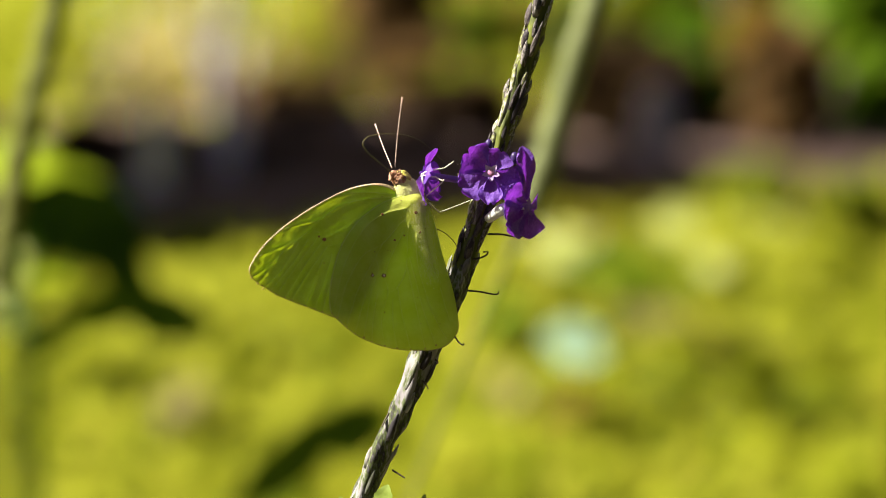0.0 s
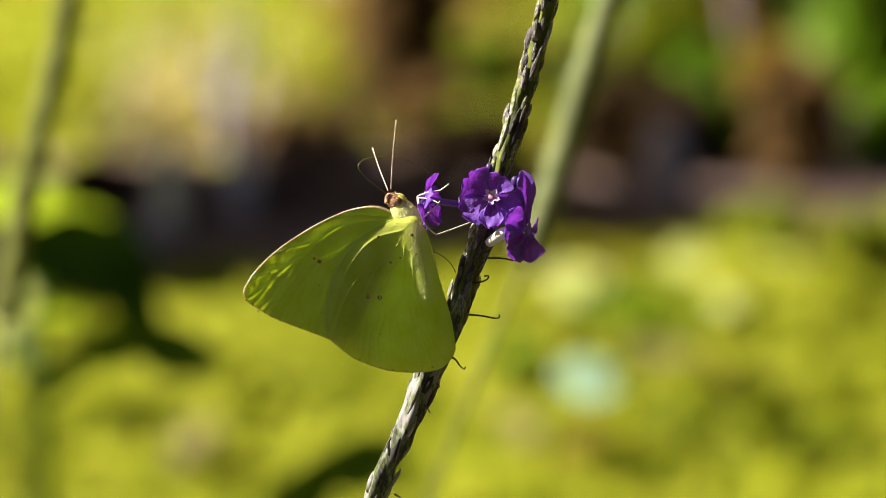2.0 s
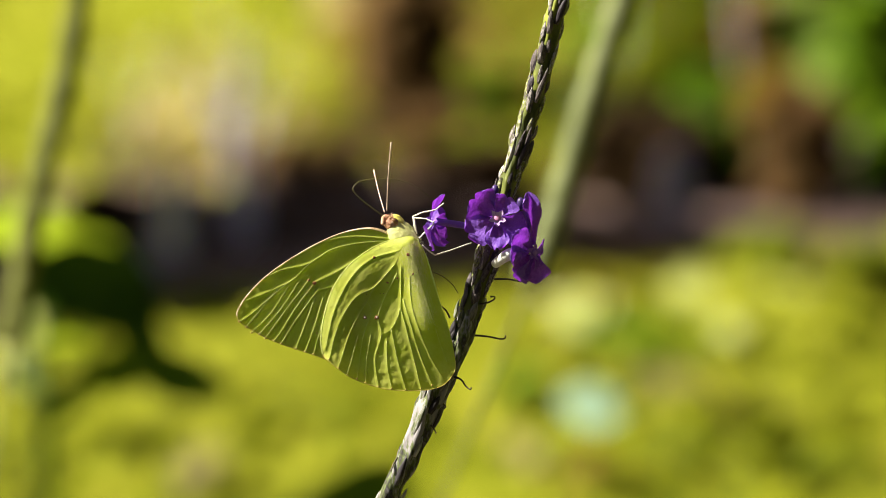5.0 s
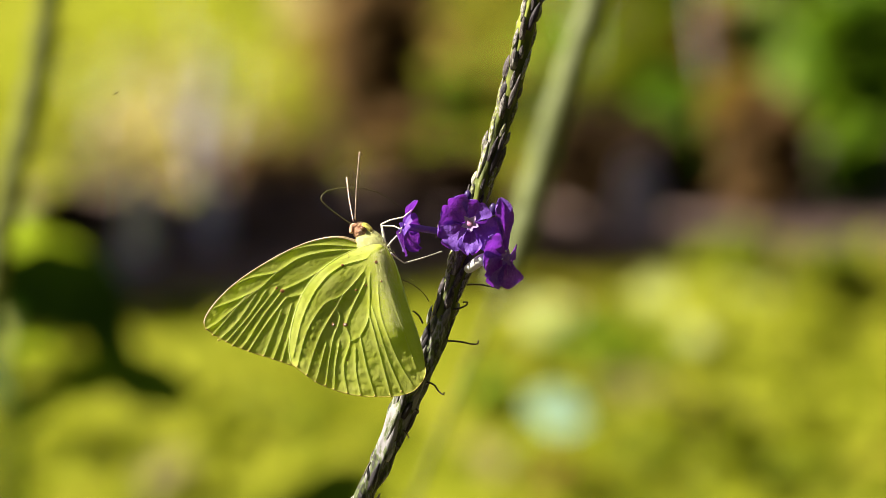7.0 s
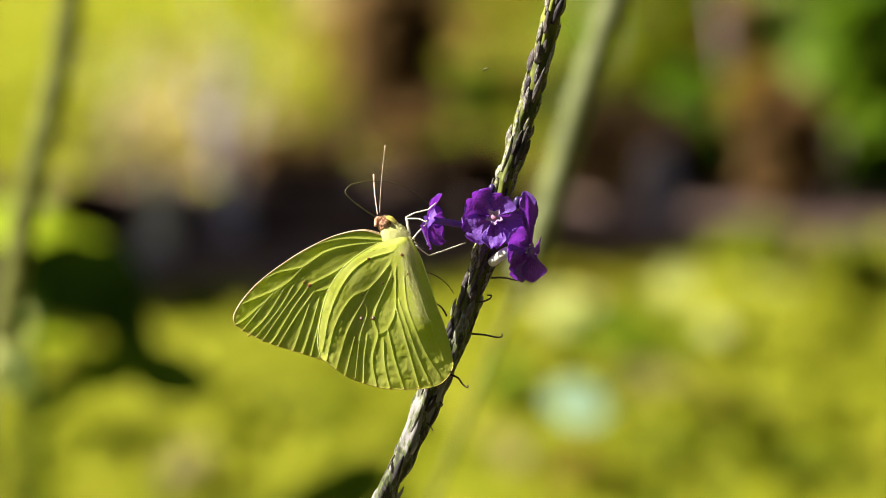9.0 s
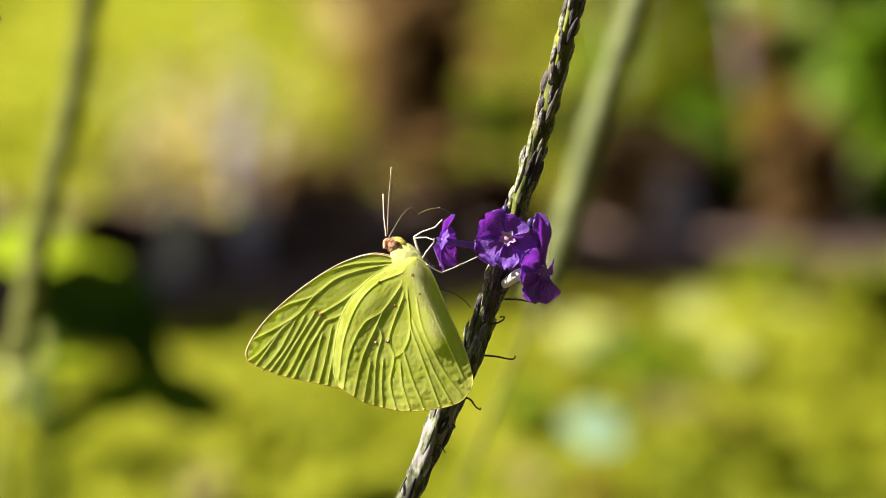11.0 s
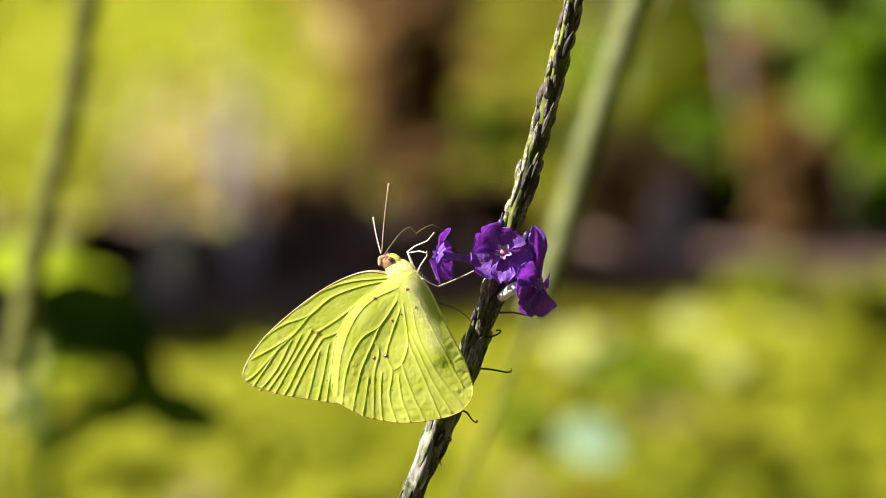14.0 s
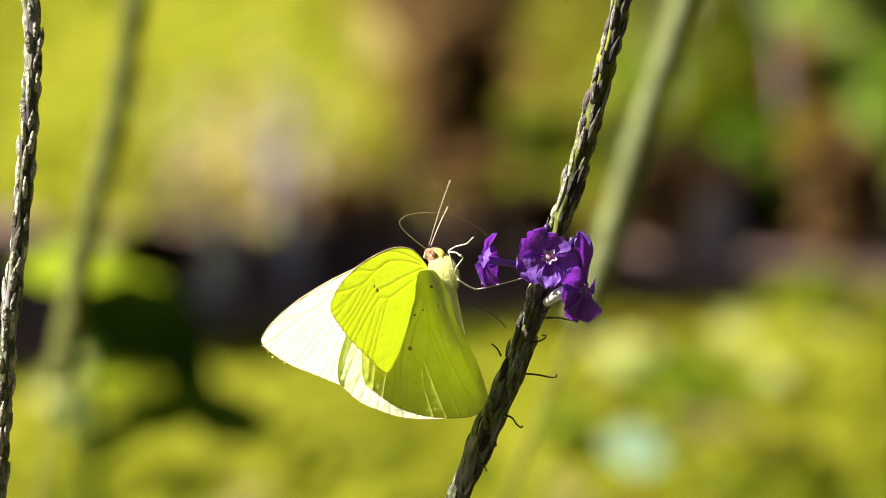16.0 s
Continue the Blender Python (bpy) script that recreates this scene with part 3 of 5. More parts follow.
def styles():
    """Dry hooked styles left over from old flowers."""
    for pts in ([(4.50, -6.74), (7.06, -6.74), (9.42, -7.17), (11.02, -7.17)], [(1.71, -11.45), (3.00, -11.24), (4.28, -10.70), (4.60, -10.06), (3.85, -10.06)],
                [(0.86, -17.34), (3.32, -17.55), (5.57, -17.98), (6.53, -17.87), (6.64, -17.34)], [(-3.10, -25.15), (-1.71, -25.69), (-0.86, -26.86), (0.00, -27.51), (0.21, -27.19)],
                [(-3.85, -14.02), (-4.50, -12.74), (-5.24, -11.99), (-5.67, -11.77)], [(-5.24, -30.18), (-4.60, -30.82), (-5.03, -31.15)], [(-7.71, -34.14), (-6.96, -34.79), (-6.42, -35.75)],
                [(-8.99, -30.93), (-8.46, -32.00)], [(-13.70, -40.35), (-14.45, -41.63), (-14.98, -42.92)], [(2.35, 6.53), (3.00, 5.24), (2.35, 3.10)], [(-0.96, 4.60), (-0.75, 3.10), (-0.32, 1.18)],
                [(-13.06, -51.05), (-11.77, -51.80), (-10.70, -52.45)]):
        bm = bmesh.new()
        y = -1.0
        tube(bm, spline([Vector((p[0], y - 0.5 * i, p[1])) * MM for i, p in enumerate(pts)], 5), lambda u: (0.20 - 0.08 * u + 0.12 * max(0, u - 0.9) * 10 * 0.6) * MM, 6)
        part("dry_style", bm, STYLE, spike, "thin dark dried flower style")


styles()


def petal_bm(length, width, curl, seed, notch=0.2):
    """One rounded, ruffled corolla lobe; along +x from the throat, z is the face."""
    bm = bmesh.new()
    nu, nv = 14, 13
    grid = []
    for i in range(nu):
        u = i / (nu - 1)
        half = width * (0.20 + 0.84 * math.sin(min(1.0, 0.04 + u * 0.96) * math.pi * 0.58) ** 1.9) * math.sqrt(max(0.0, 1 - max(0, (u - 0.5) / 0.5) ** 2.6 * 0.8))
        row = []
        for j in range(nv):
            s = j / (nv - 1) * 2 - 1
            x = length * (0.10 + 0.90 * u) * (1 - notch * (1 - abs(s)) ** 1.6 * u ** 4) - length * 0.22 * s * s * u
            z = curl * length * u * u + 0.13 * length * noise.noise(Vector((u * 2.2, s * 1.5, seed))) * u
            z += 0.06 * length * math.sin(5.5 * s + seed * 2.1) * u ** 3 + 0.018 * length * noise.noise(Vector((u * 9, s * 7, seed)))
            z += 0.25 * width * s * s * (1 - u) - 0.05 * width * math.exp(-(s / 0.14) ** 2) * (1 - 0.5 * u)
            row.append(bm.verts.new((x, half * s, z)))
        grid.append(row)
    for a, b in zip(grid, grid[1:]):
        for j in range(nv - 1):
            bm.faces.new((a[j], b[j], b[j + 1], a[j + 1]))
    return bm


def flower(centre, facing, roll, size, tube_from, curls, seed, lengths=(1, 1, 1, 1, 1), pale=False, wide=(1, 1, 1, 1, 1),
           shift=(0, 0, 0, 0, 0), throat_mat=None):
    """Five ruffled lobes round a pale throat on a curved tube."""
    c = Vector(centre) * MM
    z = Vector(facing).normalized()
    x = Vector((0, 0, 1)).cross(z)
    x = (x if x.length > 0.05 else Vector((1, 0, 0))).normalized()
    y = z.cross(x)
    m = Matrix((x, y, z)).transposed().to_4x4()
    m.translation = c
    bm = bmesh.new()
    back = c - z * 1.2 * MM
    end = Vector(tube_from) * MM
    bend = Vector((end.x + 2.4 * MM, c.y - 2.2 * MM, end.z + 1.7 * MM)) if pale else end.lerp(back, 0.5) - z * 1.1 * MM
    tube(bm, spline([end, bend, Vector((c.x - 2.9 * MM, c.y + 0.5 * MM, c.z - 0.3 * MM)) if pale else back, c + z * 0.1 * MM], 5), lambda u: (0.85 + 0.34 * min(1, 2.2 * u) - 2.2 * max(0, u - 0.64) if pale else 0.62 + 0.25 * u ** 3) * MM, 12)
    fl = part("flower", bm, TUBE_PALE if pale else TUBE, spike, "purple five-lobed flower with a pale throat" + (" and a white tube" if pale else ""))
    for k in range(5):
        bm = petal_bm(size * lengths[k] * MM, size * 0.52 * wide[k] * MM, curls[k], seed + k * 3.7)
        a = radians(roll + 90 + 72 * k + shift[k])
        mk = m @ Matrix.Rotation(a, 4, "Z")
        bmesh.ops.transform(bm, matrix=mk @ Matrix.Translation((0, 0, 0.12 * MM * (k % 2))), verts=bm.verts)
        part("petal", bm, PETAL, fl)
    # a pale ragged star round the mouth of the tube
    bm = bmesh.new()
    hub = bm.verts.new(m @ (Vector((0, 0, 0.30)) * MM))
    rim = []
    for k in range(20):
        a = radians(roll + 90 + 18 * k)
        r = 1.35 + 0.45 * math.cos(radians(90 * k)) + 0.35 * noise.noise(Vector((k * 0.7, seed, 0)))
        rim.append(bm.verts.new(m @ (Vector((r * math.cos(a), r * math.sin(a), 0.62 + 0.12 * r)) * MM)))
    for k in range(20):
        bm.faces.new((hub, rim[k], rim[(k + 1) % 20]))
    throat = part("throat", bm, throat_mat or THROAT, fl, "pale lilac flower throat")
    bm = bmesh.new()
    ellipsoid(bm, m @ (Vector((0, 0, 0.55)) * MM), (0.62 * MM, 0.66 * MM, 0.20 * MM), m.to_3x3(), 12, 8, 0.3)
    part("throat_cup", bm, throat_mat or THROAT_CUP, throat, "pink flower centre")


fx, fz = (5.14, 4.71)
flower((fx, -4.5, fz), (-0.05, -1.0, 0.10), 36, 6.4, (*[(5.46, 2.25)[0], -1.0], (5.46, 2.25)[1]), (0.30, 0.0, 0.22, -0.08, 0.28), 2.0, (1.06, 1.16, 1.08, 1.15, 0.82), False,
       (1.16, 1.10, 0.74, 1.12, 1.0), (14, 10, 0, -8, 10))
fx, fz = (11.67, -1.61)
flower((fx, -3.2, fz), (0.60, -0.78, -0.10), -4, 6.0, (*[(4.71, -3.85)[0], -1.8], (4.71, -3.85)[1]), (-0.05, 0.12, 0.08, -0.05, -0.1), 21.0, (2.15, 1.2, 1.05, 1.15, 0.50), True,
       (0.66, 0.9, 1.3, 1.5, 1.1), (10, -12, -18, -30, -30), TUBE)
fx, fz = (-6.85, 4.17)
flower((fx, -3.5, fz), (-0.90, 0.40, 0.10), 0, 5.7, (*[(0.64, 3.10)[0], -1.0], (0.64, 3.10)[1]), (-0.2, -0.4, -0.3, -0.25, -0.6), 37.0, (1.05, 0.6, 1.0, 1.2, 0.55), False,
       (0.75, 0.8, 1.0, 1.15, 0.8), throat_mat=TUBE)
for x, z, r in ((4.71, 9.95, 0.75), (9.53, 7.49, 0.8), (6.85, 5.24, 0.7)):
    bm = bmesh.new()
    ellipsoid(bm, Vector((x, -3.0, z)) * MM, (r * MM, r * MM, 1.5 * r * MM), None, 12, 8, 0.1)
    part("bud", bm, BUD, spike, "dark violet flower bud")


def leaf_bm(length, width, teeth=0, bend=0.2, nu=14):
    """A leaf blade along +x with a midrib fold and toothed edge; z is its upper face."""
    bm = bmesh.new()
    grid = []
    for i in range(nu):
        u = i / (nu - 1)
        half = width * math.sin(math.pi * min(1, u * 0.97 + 0.02)) ** 0.75
        half *= 1 - (0.12 if teeth and i % 2 else 0)
        row = []
        for j in range(5):
            s = (j - 2) / 2
            row.append(bm.verts.new((length * u, half * s, -bend * length * u * u + 0.18 * half * abs(s) + 0.03 * width * math.sin(u * 17 + s))))
        grid.append(row)
    for a, b in zip(grid, grid[1:]):
        for j in range(4):
            bm.faces.new((a[j], b[j], b[j + 1], a[j + 1]))
    return bm


def aimed(place, along, up):
    """A pose whose x runs along a way and whose z leans to up."""
    x = Vector(along).normalized()
    y = Vector(up).cross(x).normalized()
    m = Matrix((x, y, x.cross(y))).transposed().to_4x4()
    m.translation = Vector(place)
    return m


for root, along, up, ln, wd in (((*(-15.41, -59.83), -2), (0.2, -0.25, 0.95), (-0.45, -0.9, 0.1), 6.4, 2.3), ((*(-21.83, -59.83), -1), (-0.25, -0.2, 0.9), (-0.3, -0.9, 0.1), 4.0, 1.3),
                                ((*(-7.71, -60.90), 0), (0.1, 0.1, 0.95), (-0.4, -0.9, 0.1), 5.4, 1.1)):
    bm = leaf_bm(ln * MM, wd * MM, 1, 0.1)
    bmesh.ops.transform(bm, matrix=aimed(Vector((root[0], root[2], root[1])) * MM, along, up), verts=bm.verts)
    part("leaf", bm, LEAF_FRESH, spike, "small bright serrated leaf")


def stem_to_ground(thing, start, way, radius):
    """The bare lower stem, from the spike down into the soil, in world metres brought into the thing's space."""
    inv = thing.matrix_world.inverted()
    a = thing.matrix_world @ start
    b = Vector((a.x + way[0], a.y + way[1], -0.03))
    mid = a.lerp(b, 0.5) + Vector((way[0] * 0.2, 0, 0))
    bm = bmesh.new()
    tube(bm, [inv @ q for q in spline([a, mid, b], 10)], radius, 10)
    part("lower_stem", bm, BARK, thing)


stem_to_ground(spike, MAIN[0], (-0.16, 0.03), 2.2 * MM)

# the second spike beside it, as near as the first
side_spike = tagged(new("flower_spike"), "bare grey-green flower spike with pale bracts and no flowers", "flower stem", "flower spikes")
side_spike.matrix_world = PLANE
SIDE = spline(mm3([(-99.97, -49.13), (-99.00, -36.28), (-98.25, -25.69), (-97.40, -10.70), (-96.01, 2.14), (-94.40, 18.20), (-93.54, 32.11), (-92.80, 42.81), (-93.54, 53.52), (-94.62, 64.33)]), 12)
SIDE_R = lambda u: (1.55 - 0.2 * u) * MM
rachis(side_spike, SIDE, SIDE_R, 8, 0.3, BARK_OLD, label="knobbly pale grey-green flower stem")
hug(side_spike, PALE_BRACTS, SIDE, SIDE_R, 0.02, 0.97, 120, 23)
stem_to_ground(side_spike, SIDE[0], (-0.05, 0.05), 1.8 * MM)


def blurred_spike(points, radius, seed, label, skin, count=70):
    ob = tagged(new("flower_spike"), label, "flower stem", "flower spikes")
    line = spline([Vector(p) for p in points], 8)
    bm = bmesh.new()
    tube(bm, line, lambda u: radius * (1 - 0.15 * u + 0.12 * math.sin(u * 70 + seed)), 12)
    part("rachis", bm, skin, ob)
    rng = random.Random(seed)
    n = len(line)
    for i in range(count):
        f = rng.random() * (n - 2)
        k = int(f)
        p = line[k].lerp(line[k + 1], f - k)
        a = rng.uniform(0, 6.28)
        o = Vector((math.cos(a), math.sin(a), 0))
        b = new("bract", BRACTS[i % 3])
        b.parent = ob
        b.matrix_local = Matrix.LocRotScale(p + o * radius * 0.8, aimed((0, 0, 0), o.cross(Vector((0, 0, 1))), -o).to_quaternion() @ Euler((0, 0, 0)).to_quaternion(), None)
    bm = bmesh.new()
    a = line[0]
    way = (line[0] - line[4]).normalized()
    tube(bm, spline([a, a + way * 0.1, a + way * 0.25 + Vector((0, 0, -0.02)), Vector((a.x + way.x * 0.4, a.y + way.y * 0.4, -0.03))], 8), lambda u: radius * (0.20 - 0.03 * u), 8)
    part("lower_stem", bm, LOWER_STEM, ob)
    return ob


blurred_spike([(0.0157, 0.528, 0.597), (0.0227, 0.533, 0.615), (0.0314, 0.541, 0.644), (0.0417, 0.549, 0.674), (0.0482, 0.555, 0.695)], 4.3 * MM, 4,
              "pale green flower spike further back", SOFT_STEM)
blurred_spike([(-0.1372, 0.655, 0.5446), (-0.1350, 0.662, 0.5584), (-0.1319, 0.670, 0.5773), (-0.1271, 0.678, 0.5980), (-0.1216, 0.690, 0.6212), (-0.1160, 0.702, 0.6534), (-0.1137, 0.708, 0.6678)], 4.4 * MM, 9,
              "olive green flower spike further back", OLIVE_STEM, 30)


# ---- plants and ground behind ----
def broad_plant():
    ob = tagged(new("broad_leaved_plant"), "dark green broad-leaved plant in the grass", "plant")
    base = Vector((-0.184, 1.436, 0.315))
    foot = Vector((base.x - 0.02, base.y, -0.02))
    bm = bmesh.new()
    tube(bm, spline([foot, foot.lerp(base, 0.6) + Vector((0.01, 0, 0)), base, Vector((-0.174, 1.450, 0.367))], 8), 0.003, 8)
    part("stem", bm, LEAF_DEEP, ob)
    # leaf colours carry the light: bright on top, dark where they hang
    dark, dim = "dark green hanging leaf, shade put into its colour", (0.45, -0.85, -0.28)
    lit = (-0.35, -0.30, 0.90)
    rows = [((-0.214, 1.440, 0.3700), (-0.168, 1.435, 0.3720), lit, 0.0180, LEAF_TOP, "bright green leaf, sunlight put into its colour"),
            ((-0.178, 1.438, 0.3720), (-0.150, 1.436, 0.3660), lit, 0.0030, LEAF_TOP, "bright green leaf, sunlight put into its colour"),
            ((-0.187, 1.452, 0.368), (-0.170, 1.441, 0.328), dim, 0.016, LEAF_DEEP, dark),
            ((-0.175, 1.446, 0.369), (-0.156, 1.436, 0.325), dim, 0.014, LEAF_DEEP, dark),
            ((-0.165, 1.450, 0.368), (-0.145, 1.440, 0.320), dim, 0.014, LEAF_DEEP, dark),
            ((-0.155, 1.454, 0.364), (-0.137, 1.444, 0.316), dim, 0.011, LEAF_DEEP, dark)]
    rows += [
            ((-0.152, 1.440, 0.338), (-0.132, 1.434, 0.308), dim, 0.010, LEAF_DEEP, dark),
            ((-0.187, 1.428, 0.286), (-0.158, 1.432, 0.314), dim, 0.0095, LEAF_DEEP, "dark green arching leaf, shade put into its colour"),
            ((-0.172, 1.430, 0.305), (-0.130, 1.434, 0.317), dim, 0.0120, LEAF_DEEP, "dark green arching leaf, shade put into its colour"),
            ((-0.148, 1.434, 0.316), (-0.105, 1.430, 0.300), dim, 0.0125, LEAF_DEEP, "dark green arching leaf, shade put into its colour"),
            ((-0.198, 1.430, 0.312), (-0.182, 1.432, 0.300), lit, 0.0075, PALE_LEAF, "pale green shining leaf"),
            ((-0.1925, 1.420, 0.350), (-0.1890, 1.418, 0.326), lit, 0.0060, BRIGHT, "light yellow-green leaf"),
            ((-0.1860, 1.420, 0.324), (-0.1620, 1.424, 0.326), lit, 0.0060, LEAF_TOP, "bright green leaf, sunlight put into its colour")]
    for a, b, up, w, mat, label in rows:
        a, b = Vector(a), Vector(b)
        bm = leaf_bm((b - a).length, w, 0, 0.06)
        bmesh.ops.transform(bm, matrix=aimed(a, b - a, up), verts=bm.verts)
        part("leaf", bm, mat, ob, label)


broad_plant()


def scatter(name, spots, size, mat, seed, thing=None, label="", lean=0.5, slim=0.45, up=(0, 0, 1)):
    """Many small curved leaves, each at a place; one mesh."""
    rng = np.random.default_rng(seed)
    n = len(spots)
    spots = np.asarray(spots, float)
    s = size * rng.uniform(0.6, 1.4, n)
    nrm = rng.normal(0, lean, (n, 3)) + np.array(up)
    nrm /= np.linalg.norm(nrm, axis=1)[:, None]
    al = rng.normal(0, 1, (n, 3))
    al -= (al * nrm).sum(1)[:, None] * nrm
    al /= np.linalg.norm(al, axis=1)[:, None]
    ac = np.cross(nrm, al)
    rows = []
    for u, w, h in ((-1, 0, -0.15), (-0.35, 1, 0.1), (-0.35, -1, 0.1), (0, 0, 0.0), (0.4, 0.8, 0.05), (0.4, -0.8, 0.05), (1, 0, -0.25)):
        rows.append(spots + s[:, None] * (u * al + w * slim * ac + h * nrm))
    verts = np.stack(rows, 1).reshape(-1, 3)
    f = np.array([(0, 3, 1), (0, 2, 3), (1, 3, 4), (2, 5, 3), (3, 6, 4), (3, 5, 6)])
    faces = (np.arange(n)[:, None, None] * 7 + f[None]).reshape(-1, 3)
    data = bpy.data.meshes.new(name)
    data.from_pydata(verts.tolist(), [], faces.tolist())
    return part(name, data, mat, thing, label, smooth=False)


# one sheet of ground out to the horizon
bm = bmesh.new()
xs = [-400, -60, -15, -6] + [-3 + 0.3 * i for i in range(21)] + [6, 15, 60, 400]
ys = [-400, -60, -12, -4] + [-2 + 0.3 * i for i in range(31)] + [10, 18, 60, 400]
grid = [[bm.verts.new((x, y, 0.012 * noise.noise(Vector((x * 1.3, y * 1.3, 0))) if abs(x) < 5 and -3 < y < 9 else -0.02)) for x in xs] for y in ys]
for a, b in zip(grid, grid[1:]):
    for k in range(len(xs) - 1):
        bm.faces.new((a[k], a[k + 1], b[k + 1], b[k]))
tagged(part("ground", bm, SOIL), "uneven garden ground of soil and short yellow-green grass", "ground", kind="structure")

def near_edge(x):
    """Near edge of the shade-coloured strip across the garden."""
    return 2.695 + np.clip(0.75 * (x + 0.06), -0.13, 0) - 0.12 * np.clip((x - 0.01) * 12, 0, 1) + 0.3 * np.clip(x, 0, 0.4) + 0.5 * np.clip(x - 0.1, 0, 0.3) + 0.015 * np.sin(x * 29)


rng = np.random.default_rng(4)
spots = np.column_stack([rng.uniform(-0.9, 0.9, 56000), rng.uniform(1.2, 5.2, 56000), np.abs(rng.normal(0, 0.005, 56000)) + 0.004])
bed = (spots[:, 1] > near_edge(spots[:, 0])) & (spots[:, 1] < 2.93 + 0.03 * np.sin(spots[:, 0] * 11 + 1) + 0.16 * (spots[:, 0] > 0.06))
fade = np.clip((0.9 - np.abs(spots[:, 0])) / 0.45, 0, 1) * np.clip((spots[:, 1] - 1.2) / 0.4, 0, 1) * np.clip((5.2 - spots[:, 1]) / 0.8, 0, 1)
bed |= rng.random(len(spots)) > fade
grown = spots[~bed]
drift = np.array([noise.noise(Vector((x * 16, y * 7, 5.0))) + 0.5 * noise.noise(Vector((x * 45, y * 20, 8.0))) for x, y, _ in grown]) + rng.normal(0, 0.18, len(grown))
for lo, hi, skin, label in ((-9, -0.28, MIDGREEN, "olive green grass and small leaves in the lawn"), (-0.28, 0.3, GRASS, "sunlit yellow-green grass and small leaves"),
                            (0.3, 9, YELLOW, "light yellow-green grass and small leaves")):
    tagged(scatter("grass", grown[(drift >= lo) & (drift < hi)], 0.0145, skin, 1, lean=0.3, slim=0.5, up=(-0.3, -0.3, 0.9)), label, "grass", kind="stuff")
# sheet added where the band of shade lies, in the shade colour
bm = bmesh.new()
front = [bm.verts.new((-0.9 + 0.06 * i, near_edge(-0.9 + 0.06 * i), 0.014)) for i in range(31)]
rear = [bm.verts.new((-0.9 + 0.06 * i, 2.93 + 0.03 * math.sin((-0.9 + 0.06 * i) * 11 + 1) + (0.16 if i > 16 else 0), 0.016)) for i in range(31)]
low = [bm.verts.new((v.co.x, v.co.y - 0.01, -0.03)) for v in front]
for k in range(30):
    bm.faces.new((front[k], front[k + 1], rear[k + 1], rear[k]))
    bm.faces.new((low[k], low[k + 1], front[k + 1], front[k]))
tagged(part("soil_bed", bm, SHADE), "dark soil strip, shade put into its colour", "soil", kind="structure")
n = 22000
spots = np.column_stack([rng.normal(0, 1.5, n), 1.0 + np.abs(rng.normal(0, 2.8, n)), np.abs(rng.normal(0, 0.01, n)) + 0.004])
spots = spots[((np.abs(spots[:, 0]) > 0.5) | (spots[:, 1] > 4.6)) & ((np.abs(spots[:, 0]) > 1.7) | (spots[:, 1] > 1.2))]
tagged(scatter("grass", spots, 0.026, GRASS, 2, lean=0.3, up=(-0.2, -0.2, 0.9)), "sunlit yellow-green grass and small leaves", "grass", kind="stuff")
spots = np.column_stack([rng.normal(0, 2.6, n), rng.normal(2.0, 3.0, n), np.abs(rng.normal(0, 0.012, n)) + 0.004])
spots = spots[((np.abs(spots[:, 0]) > 0.6) | (spots[:, 1] < 1.2) | (spots[:, 1] > 4.8)) & ((np.abs(spots[:, 0]) > 1.7) | (spots[:, 1] > 1.2))]
tagged(scatter("grass", spots, 0.034, LAWN, 3, lean=0.4), "yellow-green and darker green grass", "grass", kind="stuff")


# unseen soil under the spikes and hedge behind the camera, added against fill light
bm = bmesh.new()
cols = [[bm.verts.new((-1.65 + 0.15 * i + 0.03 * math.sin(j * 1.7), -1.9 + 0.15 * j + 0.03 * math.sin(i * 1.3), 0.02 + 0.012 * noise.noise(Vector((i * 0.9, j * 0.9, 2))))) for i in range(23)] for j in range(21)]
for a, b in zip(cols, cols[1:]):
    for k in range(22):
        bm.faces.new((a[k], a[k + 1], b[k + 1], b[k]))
tagged(part("flower_bed", bm, BOUNCE_CUT), "unseen dark soil added to cut bounced light", "soil", kind="structure")


# unseen hedge that keeps sky light off the butterfly's front
def sky_block_hedge():
    ob = tagged(new("hedge"), "unseen dark green hedge added to block sky light", "hedge")
    ob.location = (0, -2.7, 0)
    bm = bmesh.new()
    bmesh.ops.create_cube(bm, size=1)
    bmesh.ops.subdivide_edges(bm, edges=bm.edges, cuts=10, use_grid_fill=True)
    for v in bm.verts:
        v.co = Vector((v.co.x * 6, v.co.y * 0.6, (v.co.z + 0.5) * 2.1))
        v.co += 0.06 * noise.noise_vector(v.co * 1.7)
    part("core", bm, DUSK, ob)
    rng = np.random.default_rng(77)
    n = 5000
    p = np.column_stack([rng.uniform(-3, 3, n), 0.3 + rng.normal(0, 0.04, n), rng.uniform(0.02, 2.15, n)])
    p[:1200, 1], p[:1200, 2] = rng.uniform(-0.3, 0.3, 1200), 2.1 + rng.normal(0, 0.03, 1200)
    scatter("foliage", p, 0.035, DUSK, 78, ob, lean=0.6, up=(0, 0.6, 0.5))


sky_block_hedge()


